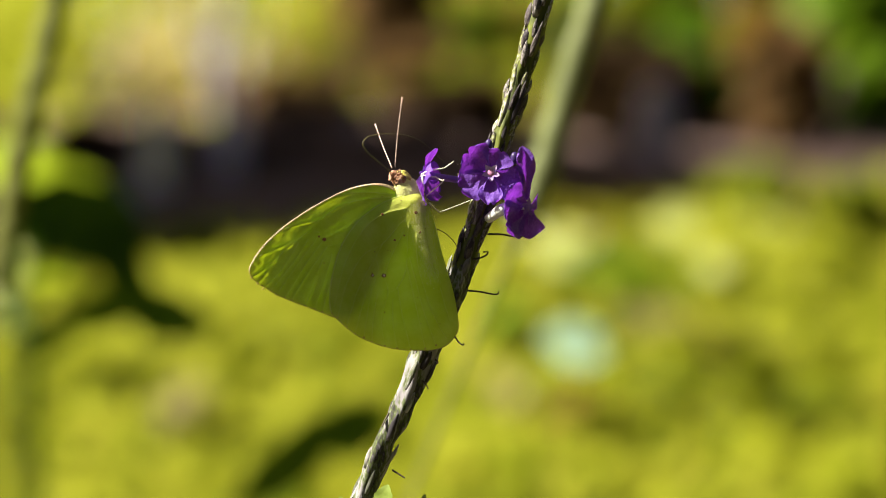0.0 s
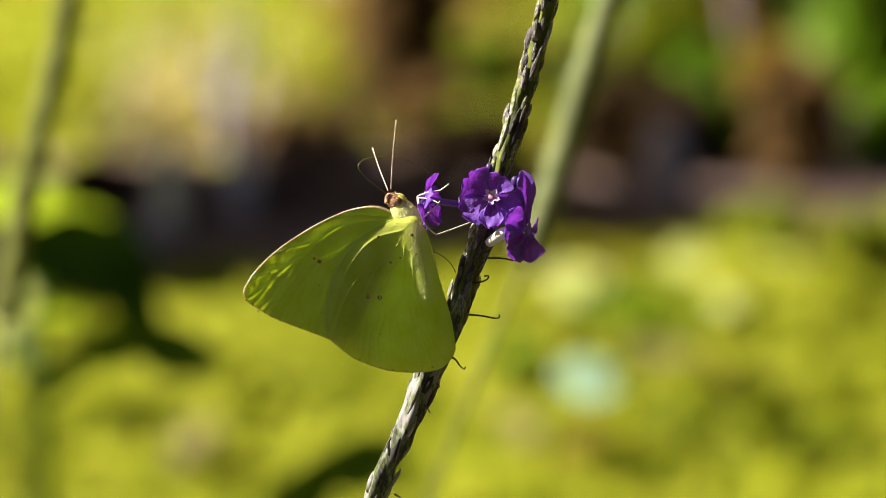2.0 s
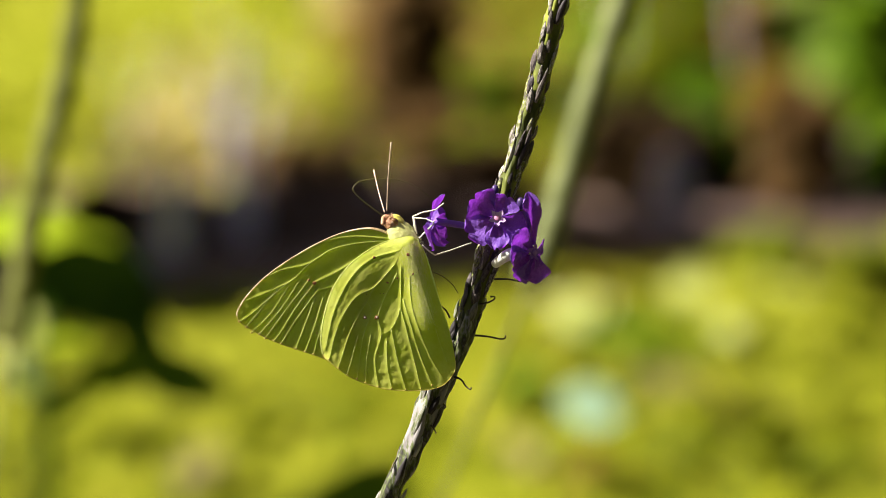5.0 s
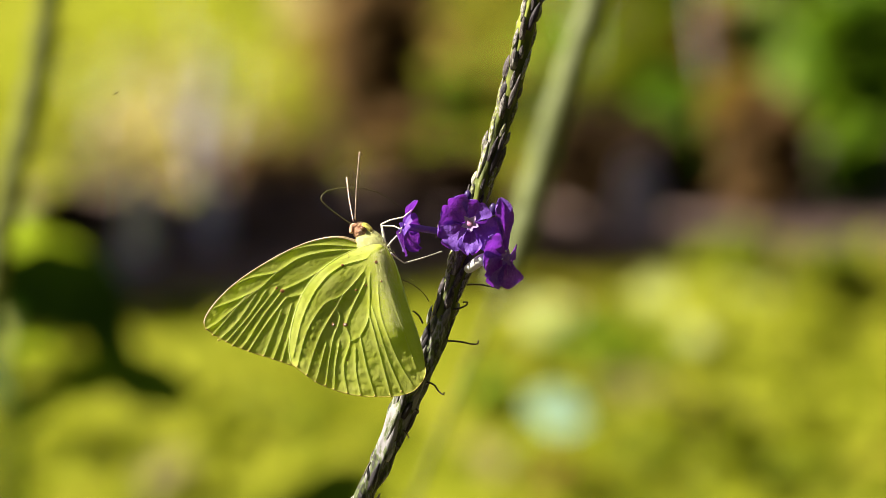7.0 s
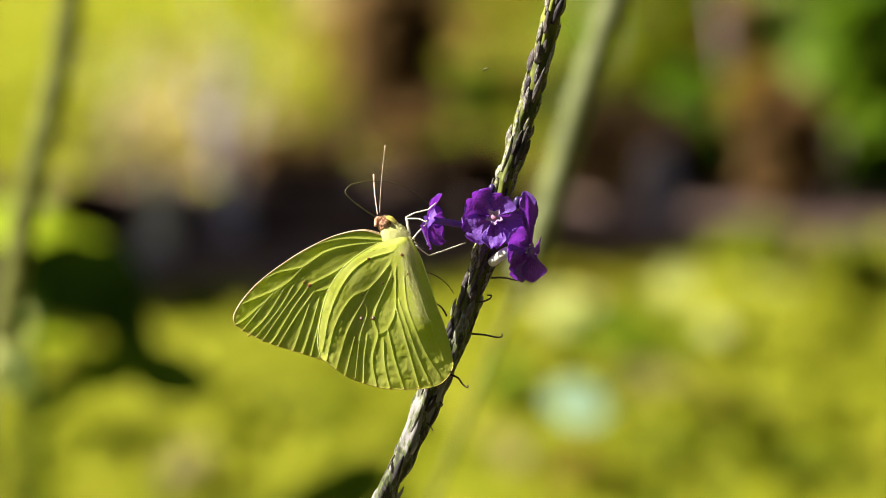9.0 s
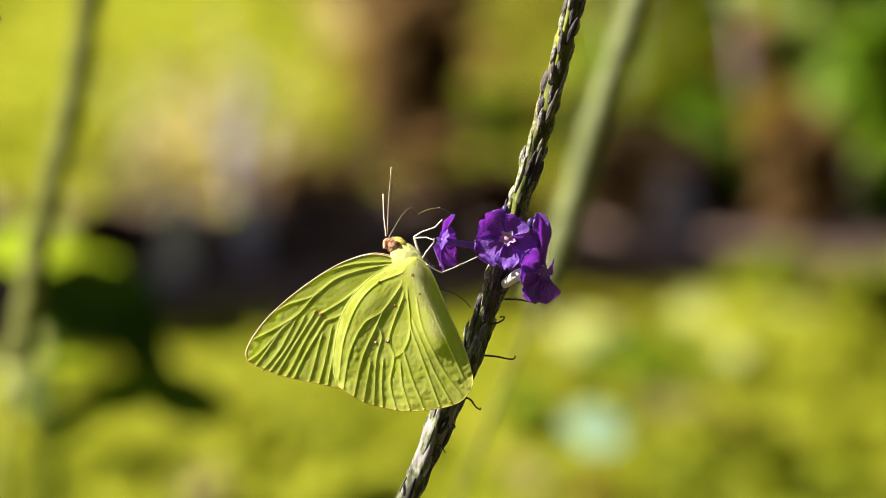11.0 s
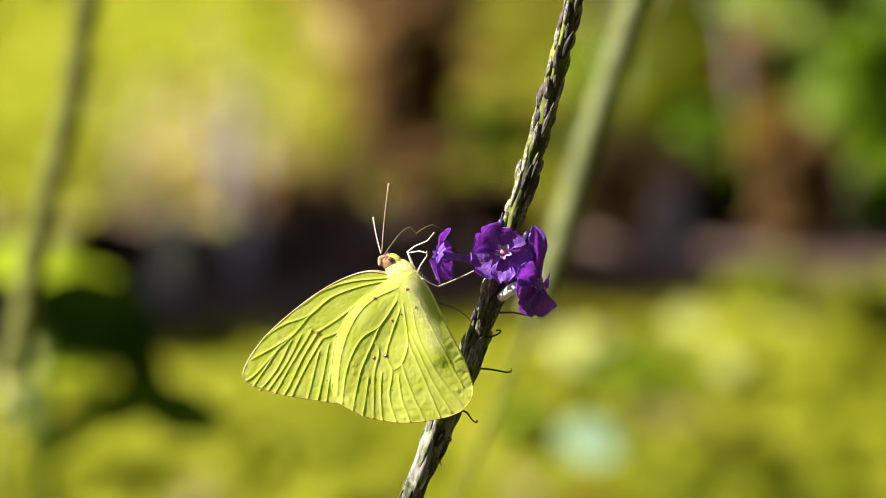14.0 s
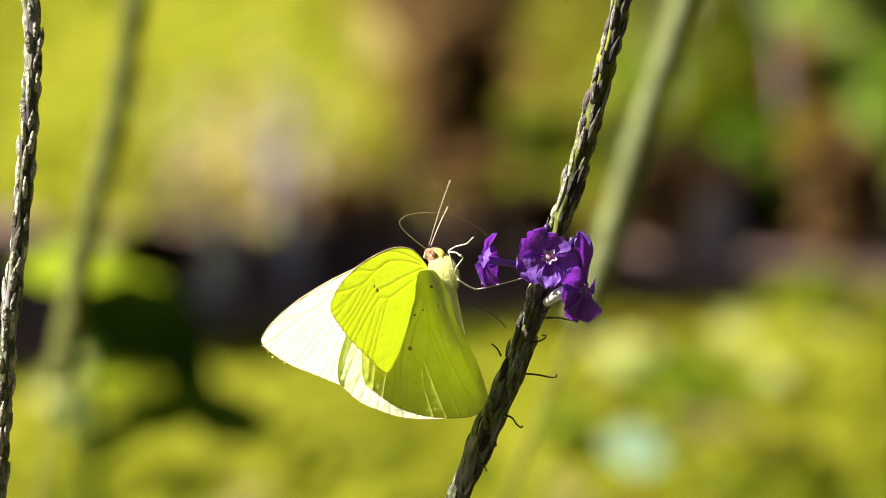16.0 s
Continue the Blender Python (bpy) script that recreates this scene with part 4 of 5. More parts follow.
def shrub(name, centre, radii, count, size, mat, seed, label, slim=0.6, lean=0.3):
    """A low clump: short twigs and many leaves in an uneven mound that stands on the ground."""
    rng = np.random.default_rng(seed)
    c = Vector((centre[0], centre[1], 0))
    ob = tagged(new(name), label, "plant")
    lobes = 7
    heart = rng.normal(0, 0.42, (lobes, 3)).clip(-0.75, 0.75)
    reach = rng.uniform(0.35, 0.6, lobes)
    which = rng.integers(0, lobes, count)
    d = rng.normal(0, 1, (count, 3))
    d /= np.linalg.norm(d, axis=1)[:, None]
    d[:, 1] = -np.abs(d[:, 1])
    p = (heart[which] + d * (reach[which] * rng.uniform(0.75, 1.1, count))[:, None]) * np.array(radii) + np.array(centre)
    p[:, 2] = np.maximum(p[:, 2], 0.01)
    scatter("foliage", p, size, mat, seed, ob, lean=lean, slim=slim, up=(-0.5, -0.45, 0.75))
    for k in range(5):
        q = Vector((centre[0] + radii[0] * 0.6 * math.cos(k * 2.4), centre[1] + radii[1] * 0.6 * math.sin(k * 2.4), centre[2] + radii[2] * 0.5))
        bm = bmesh.new()
        tube(bm, spline([c + Vector((0.3 * radii[0] * (k - 2), 0, -0.02)), c.lerp(q, 0.6) + Vector((0, 0, 0.4 * q.z)), q], 5), min(0.004, 0.03 * radii[0] + 0.0003), 6)
        part("twig", bm, BARK if "shrub" in name else LOWER_STEM, ob)
    return ob


def hedge():
    rows = [
        # growth on the strip, its shade put into the dark colours
        ("dark_groundcover", (-0.140, 2.783, 0.010), (0.188, 0.06, 0.016), 1500, 0.014, SHADE, "low growth on the strip, shade put into its colour"),
        ("dark_groundcover", (0.117, 2.869, 0.020), (0.043, 0.06, 0.040), 1500, 0.016, DRY, "dark growth on the strip, shade put into its colour"),
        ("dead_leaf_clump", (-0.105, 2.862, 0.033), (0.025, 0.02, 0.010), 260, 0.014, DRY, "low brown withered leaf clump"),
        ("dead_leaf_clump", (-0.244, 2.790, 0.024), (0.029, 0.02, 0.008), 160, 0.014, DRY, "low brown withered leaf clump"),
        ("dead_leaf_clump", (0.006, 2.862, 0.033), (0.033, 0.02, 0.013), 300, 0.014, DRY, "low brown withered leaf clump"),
    ]
    # herbs and shrubs along its far side and clumps in the grass before it
    rows += [
        ("dry_herb", (-0.195, 3.212, 0.012), (0.034, 0.168, 0.010), 48, 0.017, CREAM, "pale straw-coloured dry herb tuft"),
        ("dry_herb", (-0.136, 3.148, 0.012), (0.026, 0.165, 0.010), 36, 0.017, CREAM, "pale straw-coloured dry herb tuft"),
        ("dry_herb", (-0.226, 3.040, 0.012), (0.033, 0.133, 0.010), 50, 0.015, CREAM, "pale straw-coloured dry herb tuft"),
        ("dry_herb", (-0.161, 3.008, 0.012), (0.020, 0.157, 0.010), 44, 0.015, CREAM, "pale straw-coloured dry herb tuft"),
        ("dry_herb", (-0.214, 3.371, 0.012), (0.029, 0.162, 0.010), 44, 0.017, CREAM, "pale straw-coloured dry herb tuft"),
        ("dry_herb", (-0.109, 3.485, 0.012), (0.030, 0.194, 0.010), 24, 0.017, CREAM, "pale straw-coloured dry herb tuft"),
        ("yellow_herb", (-0.281, 3.194, 0.012), (0.048, 0.288, 0.010), 128, 0.018, YELLOW, "sunlit yellow-green leafy herb"),
        ("yellow_herb", (-0.272, 3.464, 0.012), (0.060, 0.228, 0.010), 108, 0.018, YELLOW, "sunlit yellow-green leafy herb"),
        ("yellow_herb", (-0.290, 3.018, 0.012), (0.030, 0.127, 0.010), 59, 0.016, YELLOW, "sunlit yellow-green leafy herb"),
        ("olive_herb", (-0.156, 3.354, 0.012), (0.023, 0.201, 0.010), 59, 0.018, MIDGREEN, "olive green leafy herb"),
        ("olive_herb", (-0.103, 3.268, 0.012), (0.025, 0.171, 0.010), 59, 0.018, MIDGREEN, "olive green leafy herb"),
    ]
    rows += [
        ("olive_herb", (-0.112, 3.080, 0.012), (0.026, 0.143, 0.010), 69, 0.016, OLIVE, "olive green leafy herb"),
        ("olive_herb", (-0.155, 3.131, 0.012), (0.014, 0.141, 0.010), 39, 0.016, MIDGREEN, "olive green leafy herb"),
        ("olive_herb", (-0.068, 3.050, 0.004), (0.017, 0.02, 0.013), 45, 0.016, OLIVE, "olive green leafy herb"),
        ("olive_herb", (0.006, 3.068, 0.012), (0.022, 0.175, 0.010), 75, 0.016, MIDGREEN, "olive green leafy herb"),
        ("olive_herb", (0.026, 3.218, 0.012), (0.018, 0.137, 0.010), 54, 0.016, OLIVE, "olive green leafy herb"),
        ("olive_herb", (0.014, 3.377, 0.012), (0.027, 0.149, 0.010), 54, 0.016, OLIVE, "olive green leafy herb"),
        ("olive_herb", (0.014, 3.568, 0.012), (0.044, 0.202, 0.010), 75, 0.018, OLIVE, "olive green leafy herb"),
        ("withered_herb", (-0.049, 3.060, 0.057), (0.031, 0.02, 0.048), 230, 0.02, RUST, "brown withered leafy herb"),
        ("withered_herb", (-0.031, 3.020, 0.004), (0.020, 0.02, 0.033), 147, 0.018, RUST, "brown withered leafy herb"),
        ("withered_herb", (-0.050, 3.140, 0.111), (0.037, 0.02, 0.033), 147, 0.02, RUST, "brown withered leafy herb"),
        ("withered_herb", (-0.121, 3.010, 0.004), (0.048, 0.02, 0.010), 125, 0.014, RUST, "brown withered leafy herb"),
    ]
    rows += [
        ("withered_herb", (-0.262, 2.990, 0.004), (0.040, 0.02, 0.007), 51, 0.013, RUST, "brown withered leafy herb"),
        # the right-hand shade is coloured into these shrubs, no shadow falls there
        ("dark_shrub", (0.121, 3.020, 0.044), (0.042, 0.02, 0.058), 900, 0.02, DUSK, "dense dark green shrub, shade put into its colour"),
        ("dark_shrub", (0.201, 3.100, 0.021), (0.055, 0.02, 0.074), 1300, 0.022, DUSK, "dense dark green shrub, shade put into its colour"),
        ("dark_shrub", (0.280, 3.060, 0.047), (0.043, 0.02, 0.074), 1100, 0.022, DUSK, "dense dark green shrub, shade put into its colour"),
        ("dark_shrub", (0.192, 3.200, 0.111), (0.119, 0.02, 0.052), 1500, 0.024, DUSK, "dense dark green shrub, shade put into its colour"),
        ("dark_shrub", (0.353, 3.100, 0.046), (0.047, 0.02, 0.086), 900, 0.024, DUSK, "dense dark green shrub, shade put into its colour"),
        ("low_shrub", (0.154, 2.930, 0.056), (0.028, 0.02, 0.023), 176, 0.016, GREEN, "bright green leafy low shrub"),
        ("low_shrub", (0.216, 2.920, 0.065), (0.024, 0.02, 0.024), 154, 0.018, LIME, "bright green leafy low shrub"),
        ("low_shrub", (0.271, 2.900, 0.105), (0.024, 0.02, 0.036), 198, 0.018, GREEN, "bright green leafy low shrub"),
        ("low_shrub", (0.134, 2.980, 0.093), (0.035, 0.02, 0.024), 154, 0.017, MIDGREEN, "olive green leafy low shrub"),
        ("low_shrub", (0.221, 2.970, 0.103), (0.026, 0.02, 0.020), 132, 0.018, LIME, "light green leafy low shrub"),
    ]
    rows += [
        ("low_shrub", (0.266, 2.860, 0.050), (0.020, 0.02, 0.023), 132, 0.016, GREEN, "bright green leafy low shrub"),
        ("low_shrub", (0.242, 2.950, 0.085), (0.016, 0.02, 0.020), 88, 0.016, GREEN, "bright green leafy low shrub"),
        ("low_shrub", (0.163, 2.900, 0.022), (0.016, 0.02, 0.016), 79, 0.015, GREEN, "dark green leafy low shrub"),
        ("low_shrub", (0.128, 3.050, 0.120), (0.044, 0.02, 0.029), 154, 0.018, MIDGREEN, "olive green leafy low shrub"),
        ("low_shrub", (0.232, 3.060, 0.122), (0.048, 0.02, 0.026), 198, 0.019, LIME, "light green leafy low shrub"),
        ("low_shrub", (0.317, 2.950, 0.105), (0.031, 0.02, 0.050), 198, 0.019, GREEN, "bright green leafy low shrub"),
        ("withered_herb", (0.177, 2.960, 0.094), (0.016, 0.02, 0.036), 120, 0.018, RUSTY, "brown withered leafy herb"),
        ("withered_herb", (0.213, 2.840, 0.045), (0.017, 0.02, 0.033), 156, 0.018, RUST, "brown withered leafy herb"),
        ("withered_herb", (0.195, 2.900, 0.066), (0.014, 0.02, 0.021), 84, 0.017, RUSTY, "brown withered leafy herb"),
        ("grass_clump", (0.196, 2.658, 0.016), (0.023, 0.02, 0.016), 21, 0.014, BRIGHT, "light yellow-green leaf clump in the grass"),
        ("grass_clump", (0.134, 2.650, 0.013), (0.019, 0.02, 0.012), 17, 0.013, BRIGHT, "light yellow-green leaf clump in the grass"),
    ]
    rows += [
        ("grass_clump", (0.186, 2.640, 0.036), (0.022, 0.02, 0.016), 60, 0.014, MIDGREEN, "olive green leaf clump in the grass"),
        ("grass_clump", (0.241, 2.640, 0.029), (0.025, 0.02, 0.011), 70, 0.013, MIDGREEN, "olive green leaf clump in the grass"),
        ("grass_clump", (0.059, 2.578, 0.014), (0.017, 0.02, 0.014), 17, 0.013, BRIGHT, "light yellow-green leaf clump in the grass"),
        ("grass_clump", (0.085, 2.636, 0.009), (0.014, 0.02, 0.009), 30, 0.012, YELLOW, "light yellow-green leaf clump in the grass"),
        ("grass_clump", (0.091, 2.531, 0.010), (0.031, 0.02, 0.010), 70, 0.012, GREEN, "dark green leaf clump in the grass"),
        ("grass_clump", (0.030, 2.396, 0.019), (0.013, 0.02, 0.018), 60, 0.012, GREEN, "dark green leaf clump in the grass"),
        ("grass_clump", (0.131, 2.513, 0.010), (0.017, 0.02, 0.010), 40, 0.012, GREEN, "dark green leaf clump in the grass"),
        ("grass_clump", (0.102, 2.432, 0.012), (0.018, 0.02, 0.012), 20, 0.012, CREAM, "dry pale leaf clump in the grass"),
        ("grass_clump", (0.062, 2.241, 0.015), (0.024, 0.02, 0.014), 20, 0.012, RUSTY, "rusty brown leaf clump in the grass"),
        ("grass_clump", (0.028, 2.267, 0.013), (0.013, 0.02, 0.013), 15, 0.012, CREAM, "dry pale leaf clump in the grass"),
        ("grass_clump", (0.157, 2.270, 0.037), (0.007, 0.02, 0.035), 12, 0.012, MIDGREEN, "olive green leaf clump in the grass"),
    ]
    rows += [
        ("grass_clump", (0.124, 2.280, 0.013), (0.029, 0.02, 0.013), 30, 0.012, MIDGREEN, "olive green leaf clump in the grass"),
        ("grass_clump", (0.199, 2.238, 0.013), (0.032, 0.02, 0.013), 35, 0.012, MIDGREEN, "olive green leaf clump in the grass"),
        ("grass_clump", (0.175, 2.270, 0.020), (0.013, 0.02, 0.019), 20, 0.012, MIDGREEN, "olive green leaf clump in the grass"),
        ("grass_clump", (0.212, 2.549, 0.014), (0.021, 0.02, 0.014), 40, 0.013, YELLOW, "light yellow-green leaf clump in the grass"),
        ("grass_clump", (0.156, 2.536, 0.018), (0.014, 0.02, 0.017), 40, 0.013, YELLOW, "light yellow-green leaf clump in the grass"),
        ("grass_clump", (-0.152, 2.217, 0.015), (0.016, 0.02, 0.014), 15, 0.012, CREAM, "dry pale leaf clump in the grass"),
        ("grass_clump", (-0.183, 2.319, 0.010), (0.039, 0.02, 0.010), 60, 0.012, YELLOW, "light yellow-green leaf clump in the grass"),
        ("grass_clump", (-0.113, 2.376, 0.014), (0.030, 0.02, 0.013), 60, 0.012, YELLOW, "light yellow-green leaf clump in the grass"),
        ("grass_clump", (-0.233, 2.000, 0.158), (0.012, 0.02, 0.012), 17, 0.012, BRIGHT, "light yellow-green leaf clump in the grass"),
        ("grass_clump", (-0.180, 2.618, 0.007), (0.035, 0.02, 0.007), 60, 0.012, MIDGREEN, "olive green leaf clump in the grass"),
    ]
    rows += [
        ("grass_clump", (-0.054, 2.202, 0.013), (0.022, 0.02, 0.013), 35, 0.012, MIDGREEN, "olive green leaf clump in the grass"),
    ]
    rows += [
        ("olive_herb", (-0.081, 2.959, 0.012), (0.023, 0.109, 0.010), 49, 0.015, MIDGREEN, "olive green leafy herb"),
        ("olive_herb", (-0.089, 3.165, 0.012), (0.018, 0.136, 0.010), 44, 0.016, OLIVE, "olive green leafy herb"),
        ("olive_herb", (-0.019, 3.320, 0.012), (0.016, 0.144, 0.010), 48, 0.016, OLIVE, "olive green leafy herb"),
        ("olive_herb", (0.034, 3.004, 0.012), (0.019, 0.163, 0.010), 66, 0.016, MIDGREEN, "olive green leafy herb"),
        ("olive_herb", (-0.006, 2.990, 0.012), (0.019, 0.128, 0.010), 54, 0.015, MIDGREEN, "olive green leafy herb"),
        ("olive_herb", (0.067, 3.306, 0.012), (0.025, 0.198, 0.010), 72, 0.017, OLIVE, "olive green leafy herb"),
        ("olive_herb", (0.071, 3.589, 0.012), (0.039, 0.200, 0.010), 72, 0.018, MIDGREEN, "olive green leafy herb"),
    ]
    rows += [
        ("grass_clump", (0.214, 2.464, 0.011), (0.020, 0.02, 0.010), 34, 0.012, YELLOW, "light yellow-green leaf clump in the grass"),
        ("grass_clump", (0.165, 2.259, 0.010), (0.019, 0.02, 0.010), 34, 0.012, YELLOW, "light yellow-green leaf clump in the grass"),
        ("grass_clump", (0.144, 2.392, 0.010), (0.020, 0.02, 0.010), 34, 0.012, YELLOW, "light yellow-green leaf clump in the grass"),
        ("grass_clump", (0.223, 2.325, 0.010), (0.020, 0.02, 0.010), 34, 0.012, YELLOW, "light yellow-green leaf clump in the grass"),
        ("grass_clump", (0.116, 2.237, 0.010), (0.019, 0.02, 0.010), 34, 0.012, YELLOW, "light yellow-green leaf clump in the grass"),
        ("grass_clump", (0.192, 2.370, 0.010), (0.020, 0.02, 0.010), 34, 0.012, YELLOW, "light yellow-green leaf clump in the grass"),
    ]
    rows += [
        ("olive_herb", (0.008, 3.083, 0.012), (0.018, 0.141, 0.010), 60, 0.016, YELLOW, "yellow-green sunlit leafy herb"),
        ("olive_herb", (-0.079, 3.018, 0.012), (0.019, 0.121, 0.010), 50, 0.015, YELLOW, "yellow-green sunlit leafy herb"),
        ("olive_herb", (-0.096, 2.932, 0.012), (0.023, 0.081, 0.010), 50, 0.013, RUSTY, "rusty and olive leafy herb"),
        ("dry_herb", (-0.069, 3.148, 0.012), (0.014, 0.153, 0.010), 40, 0.015, CREAM, "pale straw-coloured dry herb tuft"),
    ]
    for k, (name, c, r, n, s, mat, label) in enumerate(rows):
        shrub(name, c, r, n, s, mat, 30 + k, label, lean=0.45)
    # two unseen shrubs, added between the sun and the strip to shade it
    shrub("shade_shrub", (-0.62, 2.66, 0.26), (0.12, 0.075, 0.28), 1500, 0.034, GREEN, 171, "low unseen green shrub added to shade the strip")
    shrub("shade_shrub", (-0.72, 2.80, 0.46), (0.22, 0.10, 0.48), 3000, 0.040, GREEN, 172, "tall slender unseen green shrub added to shade the strip")
    # flat litter and low leaves on the ground beyond the strip
    patches = [
        ("dry_grass", (-0.213, 3.024), 0.054, 0.06, 350, 0.014, STRAW, "flattened pale straw-coloured dry grass", "dry grass"),
        ("dry_grass", (-0.189, 3.186), 0.036, 0.12, 220, 0.016, STRAW, "flattened pale straw-coloured dry grass", "dry grass"),
        ("dry_grass", (-0.111, 3.415), 0.022, 0.10, 200, 0.016, STRAW, "flattened pale straw-coloured dry grass", "dry grass"),
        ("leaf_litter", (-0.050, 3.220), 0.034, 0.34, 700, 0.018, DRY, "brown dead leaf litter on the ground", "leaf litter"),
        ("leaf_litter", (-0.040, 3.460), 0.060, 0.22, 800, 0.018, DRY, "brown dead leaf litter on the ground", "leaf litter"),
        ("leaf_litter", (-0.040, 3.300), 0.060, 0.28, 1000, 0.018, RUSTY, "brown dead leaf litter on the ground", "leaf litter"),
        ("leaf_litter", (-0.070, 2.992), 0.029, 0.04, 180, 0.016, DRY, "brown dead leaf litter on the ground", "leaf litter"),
        ("leaf_litter", (-0.092, 3.330), 0.034, 0.24, 420, 0.018, RUSTY, "rusty brown dead leaf litter on the ground", "leaf litter"),
        ("low_leaves", (-0.100, 3.120), 0.018, 0.14, 320, 0.016, OLIVE, "olive green low creeping leaves", "groundcover"),
        ("low_leaves", (0.002, 3.144), 0.018, 0.14, 420, 0.016, GREEN, "green low creeping leaves", "groundcover"),
        ("low_leaves", (0.027, 3.360), 0.047, 0.32, 2200, 0.020, OLIVE, "olive green low creeping leaves", "groundcover"),
    ]
    patches += [
        ("low_leaves", (0.066, 3.203), 0.025, 0.14, 500, 0.020, GREEN, "green low creeping leaves", "groundcover"),
        ("low_leaves", (0.144, 3.529), 0.054, 0.22, 1000, 0.020, GREEN, "green low creeping leaves", "groundcover"),
        ("low_leaves", (-0.293, 3.254), 0.051, 0.22, 900, 0.018, YELLOW, "yellow-green low creeping leaves", "groundcover"),
        ("low_leaves", (-0.160, 3.260), 0.050, 0.22, 700, 0.018, YELLOW, "yellow-green low creeping leaves", "groundcover"),
        ("low_leaves", (-0.222, 3.471), 0.058, 0.16, 700, 0.018, YELLOW, "yellow-green low creeping leaves", "groundcover"),
    ]
    patches += [
        ("low_leaves", (0.055, 2.640), 0.045, 0.03, 240, 0.013, OLIVE, "olive green low creeping leaves", "groundcover"),
        ("low_leaves", (0.130, 2.640), 0.045, 0.03, 220, 0.013, OLIVE, "olive green low creeping leaves", "groundcover"),
        ("leaf_litter", (0.080, 2.680), 0.060, 0.03, 260, 0.013, RUST, "brown dead leaf litter on the ground", "leaf litter"),
        ("leaf_litter", (0.200, 2.690), 0.060, 0.03, 220, 0.013, RUST, "brown dead leaf litter on the ground", "leaf litter"),
        ("leaf_litter", (-0.120, 2.955), 0.080, 0.02, 260, 0.013, RUST, "brown dead leaf litter on the ground", "leaf litter"),
        ("low_leaves", (0.166, 2.600), 0.054, 0.05, 350, 0.014, YELLOW, "yellow-green low creeping leaves", "groundcover"),
        ("low_leaves", (-0.191, 2.346), 0.054, 0.04, 300, 0.014, YELLOW, "yellow-green low creeping leaves", "groundcover"),
    ]
    for k, (name, (x, y), rx, ry, n, size, mat, label, cat) in enumerate(patches):
        rng = np.random.default_rng(70 + k)
        ang, rad = rng.uniform(0, 6.283, n), np.abs(rng.normal(0, 0.6, n))
        p = np.column_stack([x + rx * rad * np.cos(ang), y + ry * rad * np.sin(ang), 0.014 + np.abs(rng.normal(0, 0.004, n))])
        tagged(scatter(name, p, size, mat, 80 + k, lean=0.2, slim=0.6, up=(-0.3, -0.2, 0.9)), label, cat, kind="stuff")
    # light level is put into the stone tones: brighter left, dimmer elsewhere
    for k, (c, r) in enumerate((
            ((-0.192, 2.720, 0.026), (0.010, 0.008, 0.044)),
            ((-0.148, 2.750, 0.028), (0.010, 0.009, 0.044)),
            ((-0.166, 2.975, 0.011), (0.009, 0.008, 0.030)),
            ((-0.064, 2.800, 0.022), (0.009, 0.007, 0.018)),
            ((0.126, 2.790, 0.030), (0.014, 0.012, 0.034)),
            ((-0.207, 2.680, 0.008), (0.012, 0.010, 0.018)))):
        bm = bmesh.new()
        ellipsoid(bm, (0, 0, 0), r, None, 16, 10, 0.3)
        ob = part("stone", bm, STONE_DIMMED if k > 1 else STONE if k == 1 else STONE_BRIGHTENED)
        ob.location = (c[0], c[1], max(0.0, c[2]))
        tagged(ob, "upright grey-violet stone, light level put into its tone", "stone", "edging stones")
    # dry stalks left standing beyond the strip
    for k, (x, y, h, r) in enumerate(((-0.232, 2.98, 0.06, 0.0030), (-0.168, 2.96, 0.10, 0.0030), (-0.158, 2.90, 0.08, 0.0035), (-0.150, 2.97, 0.06, 0.0030), (0.098, 3.00, 0.14, 0.0025),
                                     (0.182, 2.93, 0.16, 0.0025))):
        ob = tagged(new("dry_stalk"), "pale grey-violet dry stalk standing in the soil", "plant", "dry stalks")
        sway = 0.02 * math.sin(k * 2.3)
        bm = bmesh.new()
        tube(bm, spline([(x, y, -0.01), (x + 0.4 * sway, y, 0.5 * h), (x + sway, y, h)], 5), lambda u, r=r: r * (1 - 0.5 * u), 7)
        part("stem", bm, STONE if k % 3 else STONE_BRIGHTENED, ob)
        for j in (1, 2):
            bm = bmesh.new()
            q = Vector((x + sway * j / 3, y, h * (0.35 + 0.25 * j)))
            tube(bm, spline([q, q + Vector((0.012 * (-1) ** (j + k), 0, 0.018)), q + Vector((0.016 * (-1) ** (j + k), 0, 0.045))], 4), 0.4 * r, 5)
            part("twig", bm, STONE_BRIGHTENED, ob)
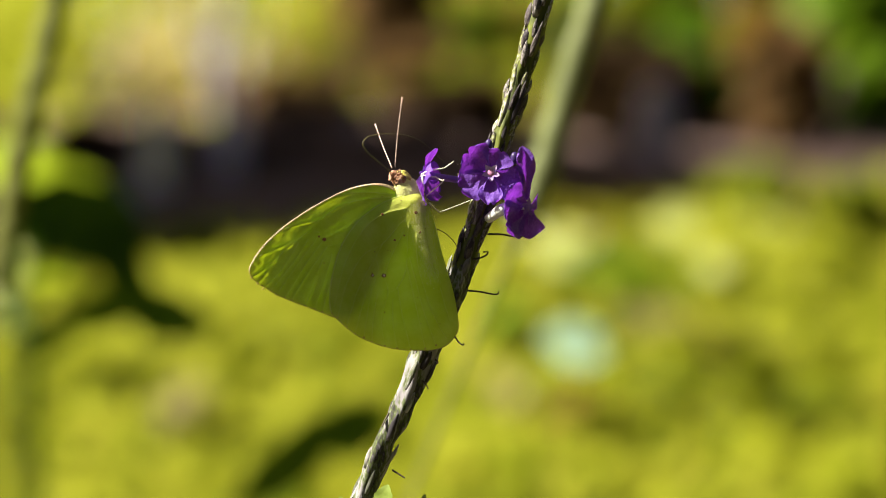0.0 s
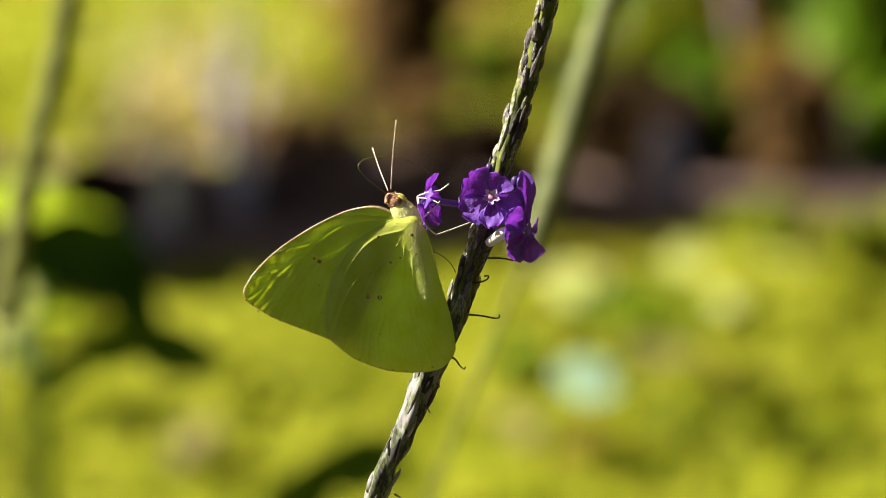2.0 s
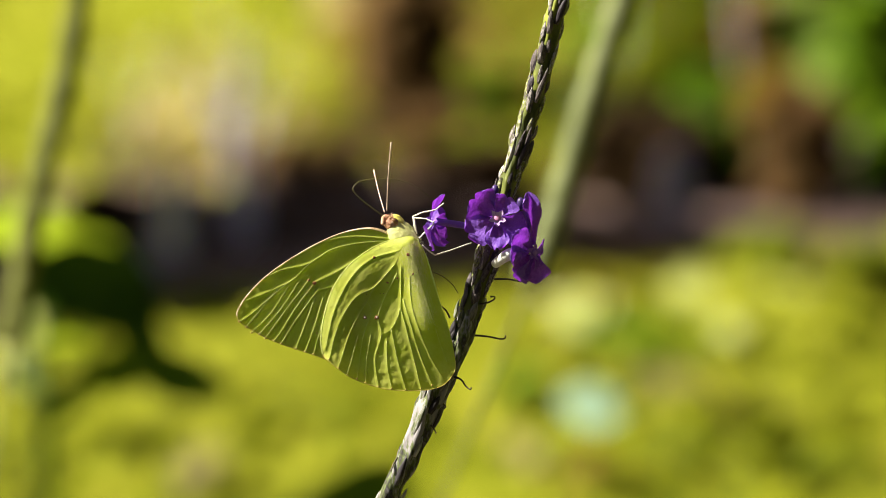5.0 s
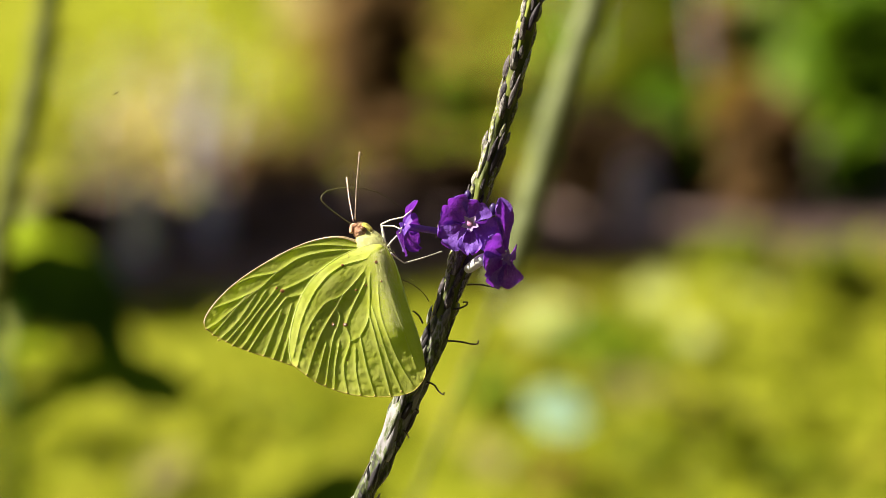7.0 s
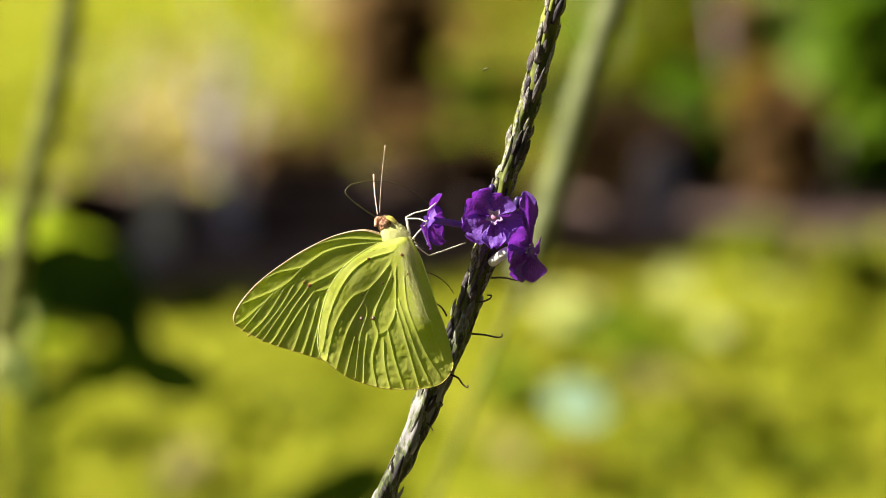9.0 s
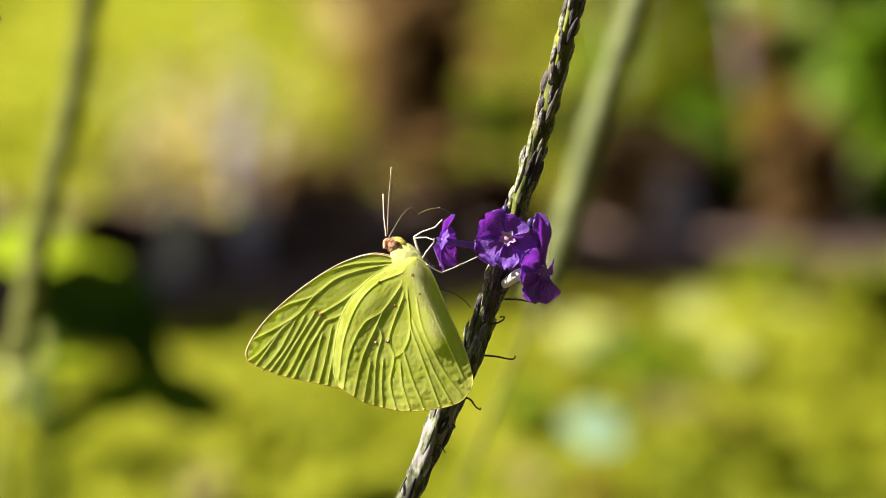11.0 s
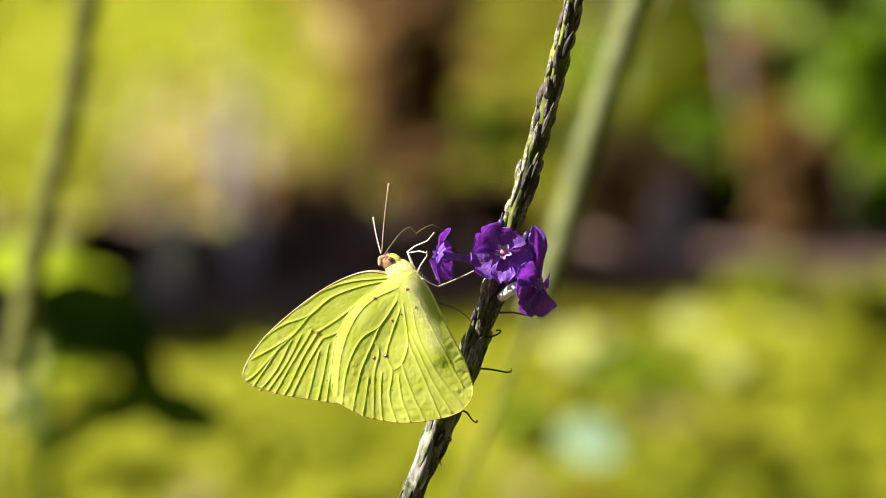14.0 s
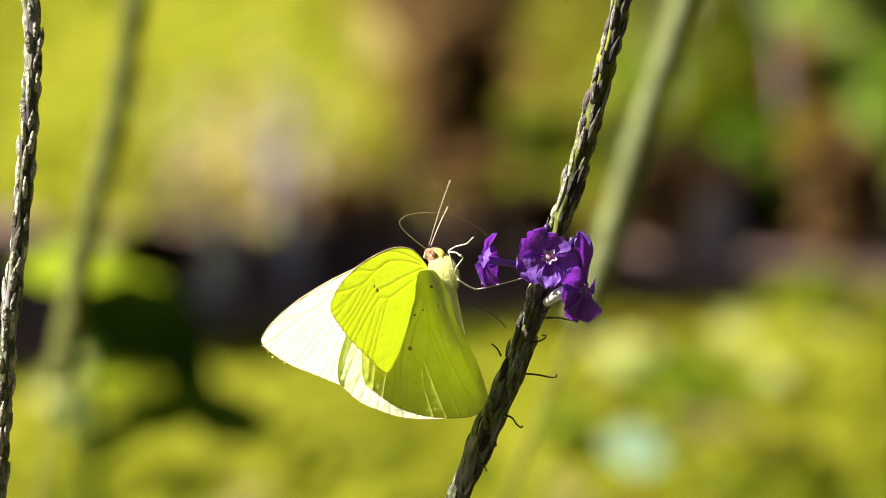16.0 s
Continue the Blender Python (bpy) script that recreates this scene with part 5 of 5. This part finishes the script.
    # single leaves that catch the light in the grass
    for k, (a, b, up, w, mat, label) in enumerate((
            ((0.042, 1.912, 0.157), (0.074, 1.909, 0.149), (-0.5, -0.5, 0.7), 0.013, PALE_LEAF, "pale silvery-green leaf shining in the grass"),
            ((0.177, 2.611, 0.030), (0.210, 2.603, 0.030), (-0.5, -0.55, 0.65), 0.013, BRIGHT, "large light yellow-green leaf in the grass"),
            ((0.116, 2.586, 0.030), (0.144, 2.579, 0.030), (-0.5, -0.55, 0.65), 0.011, BRIGHT, "light yellow-green leaf in the grass"),
            ((0.048, 2.518, 0.030), (0.069, 2.511, 0.030), (-0.5, -0.55, 0.65), 0.010, BRIGHT, "light yellow-green leaf in the grass"),
            ((0.143, 2.492, 0.030), (0.160, 2.485, 0.030), (-0.5, -0.55, 0.65), 0.008, BRIGHT, "light yellow-green leaf in the grass"),
            ((-0.094, 1.318, 0.259), (-0.045, 1.328, 0.296), (0.45, -0.85, -0.25), 0.014, LEAF_DEEP, "long dark green leaf in the grass"),
            ((-0.062, 1.344, 0.278), (-0.029, 1.347, 0.292), (0.45, -0.85, -0.25), 0.016, LEAF_DEEP, "dark green leaf in the grass"),
            ((0.081, 2.109, 0.121), (0.114, 2.111, 0.130), (0.8, -0.5, 0.1), 0.009, LEAF_TOP, "green shaded leaf in the grass"),
            ((0.126, 1.710, 0.178), (0.145, 2.109, 0.119), (0.9, -0.4, 0.1), 0.005, DRY, "withered brown leaf in the grass"))):
        a, b = Vector(a), Vector(b)
        ob = tagged(new("low_leaf_plant"), label, "plant")
        bm = leaf_bm((b - a).length, w, 0, 0.08)
        bmesh.ops.transform(bm, matrix=aimed(a, b - a, up), verts=bm.verts)
        part("leaf", bm, mat, ob)
        bm = bmesh.new()
        tube(bm, spline([a, Vector((a.x - 0.01, a.y, a.z * 0.5)), Vector((a.x - 0.012, a.y, -0.01))], 5), 0.0016, 6)
        part("stalk", bm, LEAF_TOP, ob)


hedge()


# ---- a small fly that passes ----
def small_fly():
    ob = tagged(new("fly"), "tiny dark gnat in flight past the butterfly", "insect")
    bm = bmesh.new()
    ellipsoid(bm, Vector((-0.10, 0, 0)) * MM, (0.42 * MM, 0.15 * MM, 0.14 * MM), None, 12, 8, 0.1)
    ellipsoid(bm, Vector((0.32, 0, 0.06)) * MM, (0.2 * MM, 0.17 * MM, 0.18 * MM), None, 10, 8)
    body = part("body", bm, TONGUE, ob)
    bm = bmesh.new()
    ellipsoid(bm, Vector((0.56, 0, 0.02)) * MM, (0.11 * MM, 0.12 * MM, 0.11 * MM), None, 8, 6)
    part("head", bm, TONGUE, ob)
    for k in (-1, 1):
        bm = bmesh.new()
        ellipsoid(bm, Vector((0.05, 0.28 * k, 0.24)) * MM, (0.36 * MM, 0.14 * MM, 0.012 * MM), Matrix.Rotation(radians(24), 3, "Y") @ Matrix.Rotation(radians(35 * k), 3, "Z"), 10, 6)
        part("wing", bm, LEG, ob, "clear pale wing")
    return ob


fly = small_fly()


# ---- what moves ----
def motions():
    body = [  # seconds, place across and up (mm), turn, lean, roll (degrees)
        (0.0, -11.04, 0.57, 26.5, 8.0, 0.82),
        (0.5, -11.62, 0.96, 24.6, 8.0, 1.72),
        (1.0, -12.10, 0.75, 23.6, 8.0, 2.03),
        (1.5, -11.61, 0.74, 25.3, 8.3, 1.34),
        (2.0, -11.92, 0.95, 25.0, 8.6, 1.08),
        (2.5, -12.07, 0.97, 24.5, 9.0, 0.81),
        (3.0, -12.26, 1.04, 23.4, 9.4, 0.84),
        (3.5, -12.13, 1.03, 23.4, 9.9, 0.67),
        (4.0, -12.54, 1.30, 22.2, 10.5, 0.43),
        (6.5, -14.54, 0.40, 17.05, 13.79, 0.20),
        (7.0, -14.50, 0.47, 16.62, 14.33, 0.00),
        (7.5, -14.51, 0.55, 17.04, 14.26, -0.48),
        (8.0, -14.31, 0.63, 18.72, 14.24, -0.49),
        (8.5, -14.32, 0.55, 19.43, 14.31, -0.97),
        (9.0, -14.38, 0.51, 18.79, 14.28, -1.03),
        (11.5, -14.86, 0.56, 12.42, 14.60, -7.52),
        (12.0, -14.55, 0.57, 12.43, 14.63, -7.66),
        (12.5, -15.00, 0.61, 10.76, 14.83, -7.95),
        (13.0, -14.95, 0.33, 11.07, 15.08, -8.73),
        (13.5, -14.68, 0.11, 10.36, 16.13, -9.02),
        (14.0, -14.96, 0.09, 7.44, 19.03, -9.30),
        (14.5, -15.38, 0.11, 2.63, 21.30, -9.43),
        (15.0, -15.38, -0.01, 2.75, 21.92, -9.55),
        (15.5, -15.53, -0.15, 2.18, 22.16, -9.42),
        (15.7, -15.4, 0.1, 2.6, 20.0, -9.0),
        (15.8, -15.4, 0.9, -8.0, 15.0, -2.0),
        (15.9, -15.4, 1.0, 0.0, 17.0, -4.0),
        (16.0, -15.8, 1.8, -12.2, 12.6, 1.0),
    ]
    walk(butterfly, [(t, PLANE @ pose(x * MM, -0.0042, z * MM, -lean, 0, turn) @ pose(0, 0, 0, 0, roll, 0)) for t, x, z, turn, lean, roll in body])
    # wing beats: seconds, share of the full opening
    beats = ((0.0, 0.0), (15.7, 0.0), (15.8, 0.85), (15.9, 0.24), (16.0, 1.0))
    for ob, tilt, swing, sweep, dx, dy, dz in ((near_fore, 3.3, -70, -2.5, -1.7, -2.5, 0.8), (near_hind, 18, -44.0, -15.0, -3.2, -4.0, -1.2),
                                               (far_fore, 3.3, 7.3, 1.5, -1.9, 0.0, 1.0), (far_hind, 3.3, -4.6, -1.7, -1.9, 0.0, 1.2)):
        hinge = Vector((math.sin(radians(tilt)), 0, -math.cos(radians(tilt))))
        rest = {far_fore: Vector((0.5, 0, 0.2)), far_hind: Vector((0.4, 0, 1.2))}.get(ob, Vector()) * MM
        walk(ob, [(t, Matrix.Translation(rest * (1 - k) + Vector((dx, dy, dz)) * MM * k) @ Matrix.Rotation(radians(swing * k), 4, hinge) @ Matrix.Rotation(radians(sweep * k), 4, "Y"))
                  for t, k in beats])
    # antennae: seconds, way of the tip across and up (mm) in the plant's plane; the rest of the length points away or towards
    def turned(t):
        i = min(range(len(body)), key=lambda k: abs(body[k][0] - t))
        _, _, _, turn, lean, roll = body[i]
        return (pose(0, 0, 0, -lean, 0, turn) @ pose(0, 0, 0, 0, roll, 0)).to_3x3()

    for ob, depth, aims in ((feelers[0], 1, ((0.0, -3.3, 8.2), (3.5, -2.9, 7.8), (7.0, -1.4, 8.3), (9.0, -0.9, 7.6), (11.5, -0.8, 8.0), (14.5, -0.9, 6.4), (15.5, 0.5, 7.0), (15.7, 1.0, 7.2), (15.8, 2.0, 7.4), (16.0, 3.0, 7.5))),
                            (feelers[1], -1, ((0.0, 1.3, 13.0), (3.5, 0.9, 12.9), (7.0, 0.9, 12.7), (9.0, 1.1, 12.6), (11.5, 0.9, 12.6), (14.5, 1.1, 12.9), (15.5, 0.9, 12.9), (15.7, 1.4, 12.8), (15.8, 3.2, 12.4), (16.0, 3.9, 12.1)))):
        root = ob.location.copy()
        rows = []
        for t, x, z in aims:
            way = Vector((x, depth * math.sqrt(max(0.0, 13.1 ** 2 - x * x - z * z)), z)).normalized()
            way = turned(t).transposed() @ way
            rows.append((t, Matrix.Translation(root) @ Vector((0, 0, 1)).rotation_difference(way).to_matrix().to_4x4()))
        walk(ob, rows)
    # the fly's way across and up (mm) in the plant's plane
    walk(fly, [(t, PLANE @ pose(x * MM, 0.004, z * MM, 0, -20, 0)) for t, x, z in (
            (0.0, -135.0, 8.0), (6.0, -125.0, 10.0), (6.3, -100.2, 17.2), (6.6, -77.1, 25.5), (6.8, -72.7, 29.9), (6.9, -68.1, 30.2), (7.0, -62.2, 29.6), (7.1, -56.1, 27.1),
            (7.2, -49.4, 24.0), (7.3, -44.5, 21.0), (7.4, -42.1, 18.3), (7.5, -39.6, 16.7), (7.6, -39.0, 16.6), (7.8, -34.4, 12.1), (8.0, -29.6, 8.7), (8.2, -20.5, 8.4),
            (8.5, -7.8, 12.2), (8.8, -1.8, 24.0), (9.0, 3.5, 32.9), (9.3, 13.9, 55.5), (9.8, 30.0, 90.0), (16.0, 32.0, 95.0)
    )])
    # the tongue swings from its loop to a single arch and back: seconds, share of the swing
    swings = [(0.0, 0.0), (9.2, 0.0), (9.6, 0.2), (10.0, 0.4), (10.4, 0.6), (10.8, 0.8), (11.2, 1.0), (14.5, 1.0), (14.7, 0.75), (14.9, 0.5), (15.1, 0.25), (15.3, 0.0), (16.0, 0.0)]
    arched = (Vector((7.5, 0, 3.7)), Vector((2.2, -6.5, -0.8)), Vector((6.0, 8.6, -4.8)))
    start = tongue[0][0].location.copy()
    rows = ([], [], [])
    for t, f in swings:
        joint = start.copy()
        for k, (ob, way) in enumerate(tongue):
            q = Quaternion().slerp(way.rotation_difference(arched[k]), f)
            rows[k].append((t, Matrix.Translation(joint) @ q.to_matrix().to_4x4()))
            joint += q @ way * MM
    for (ob, way), r in zip(tongue, rows):
        walk(ob, r)


motions()
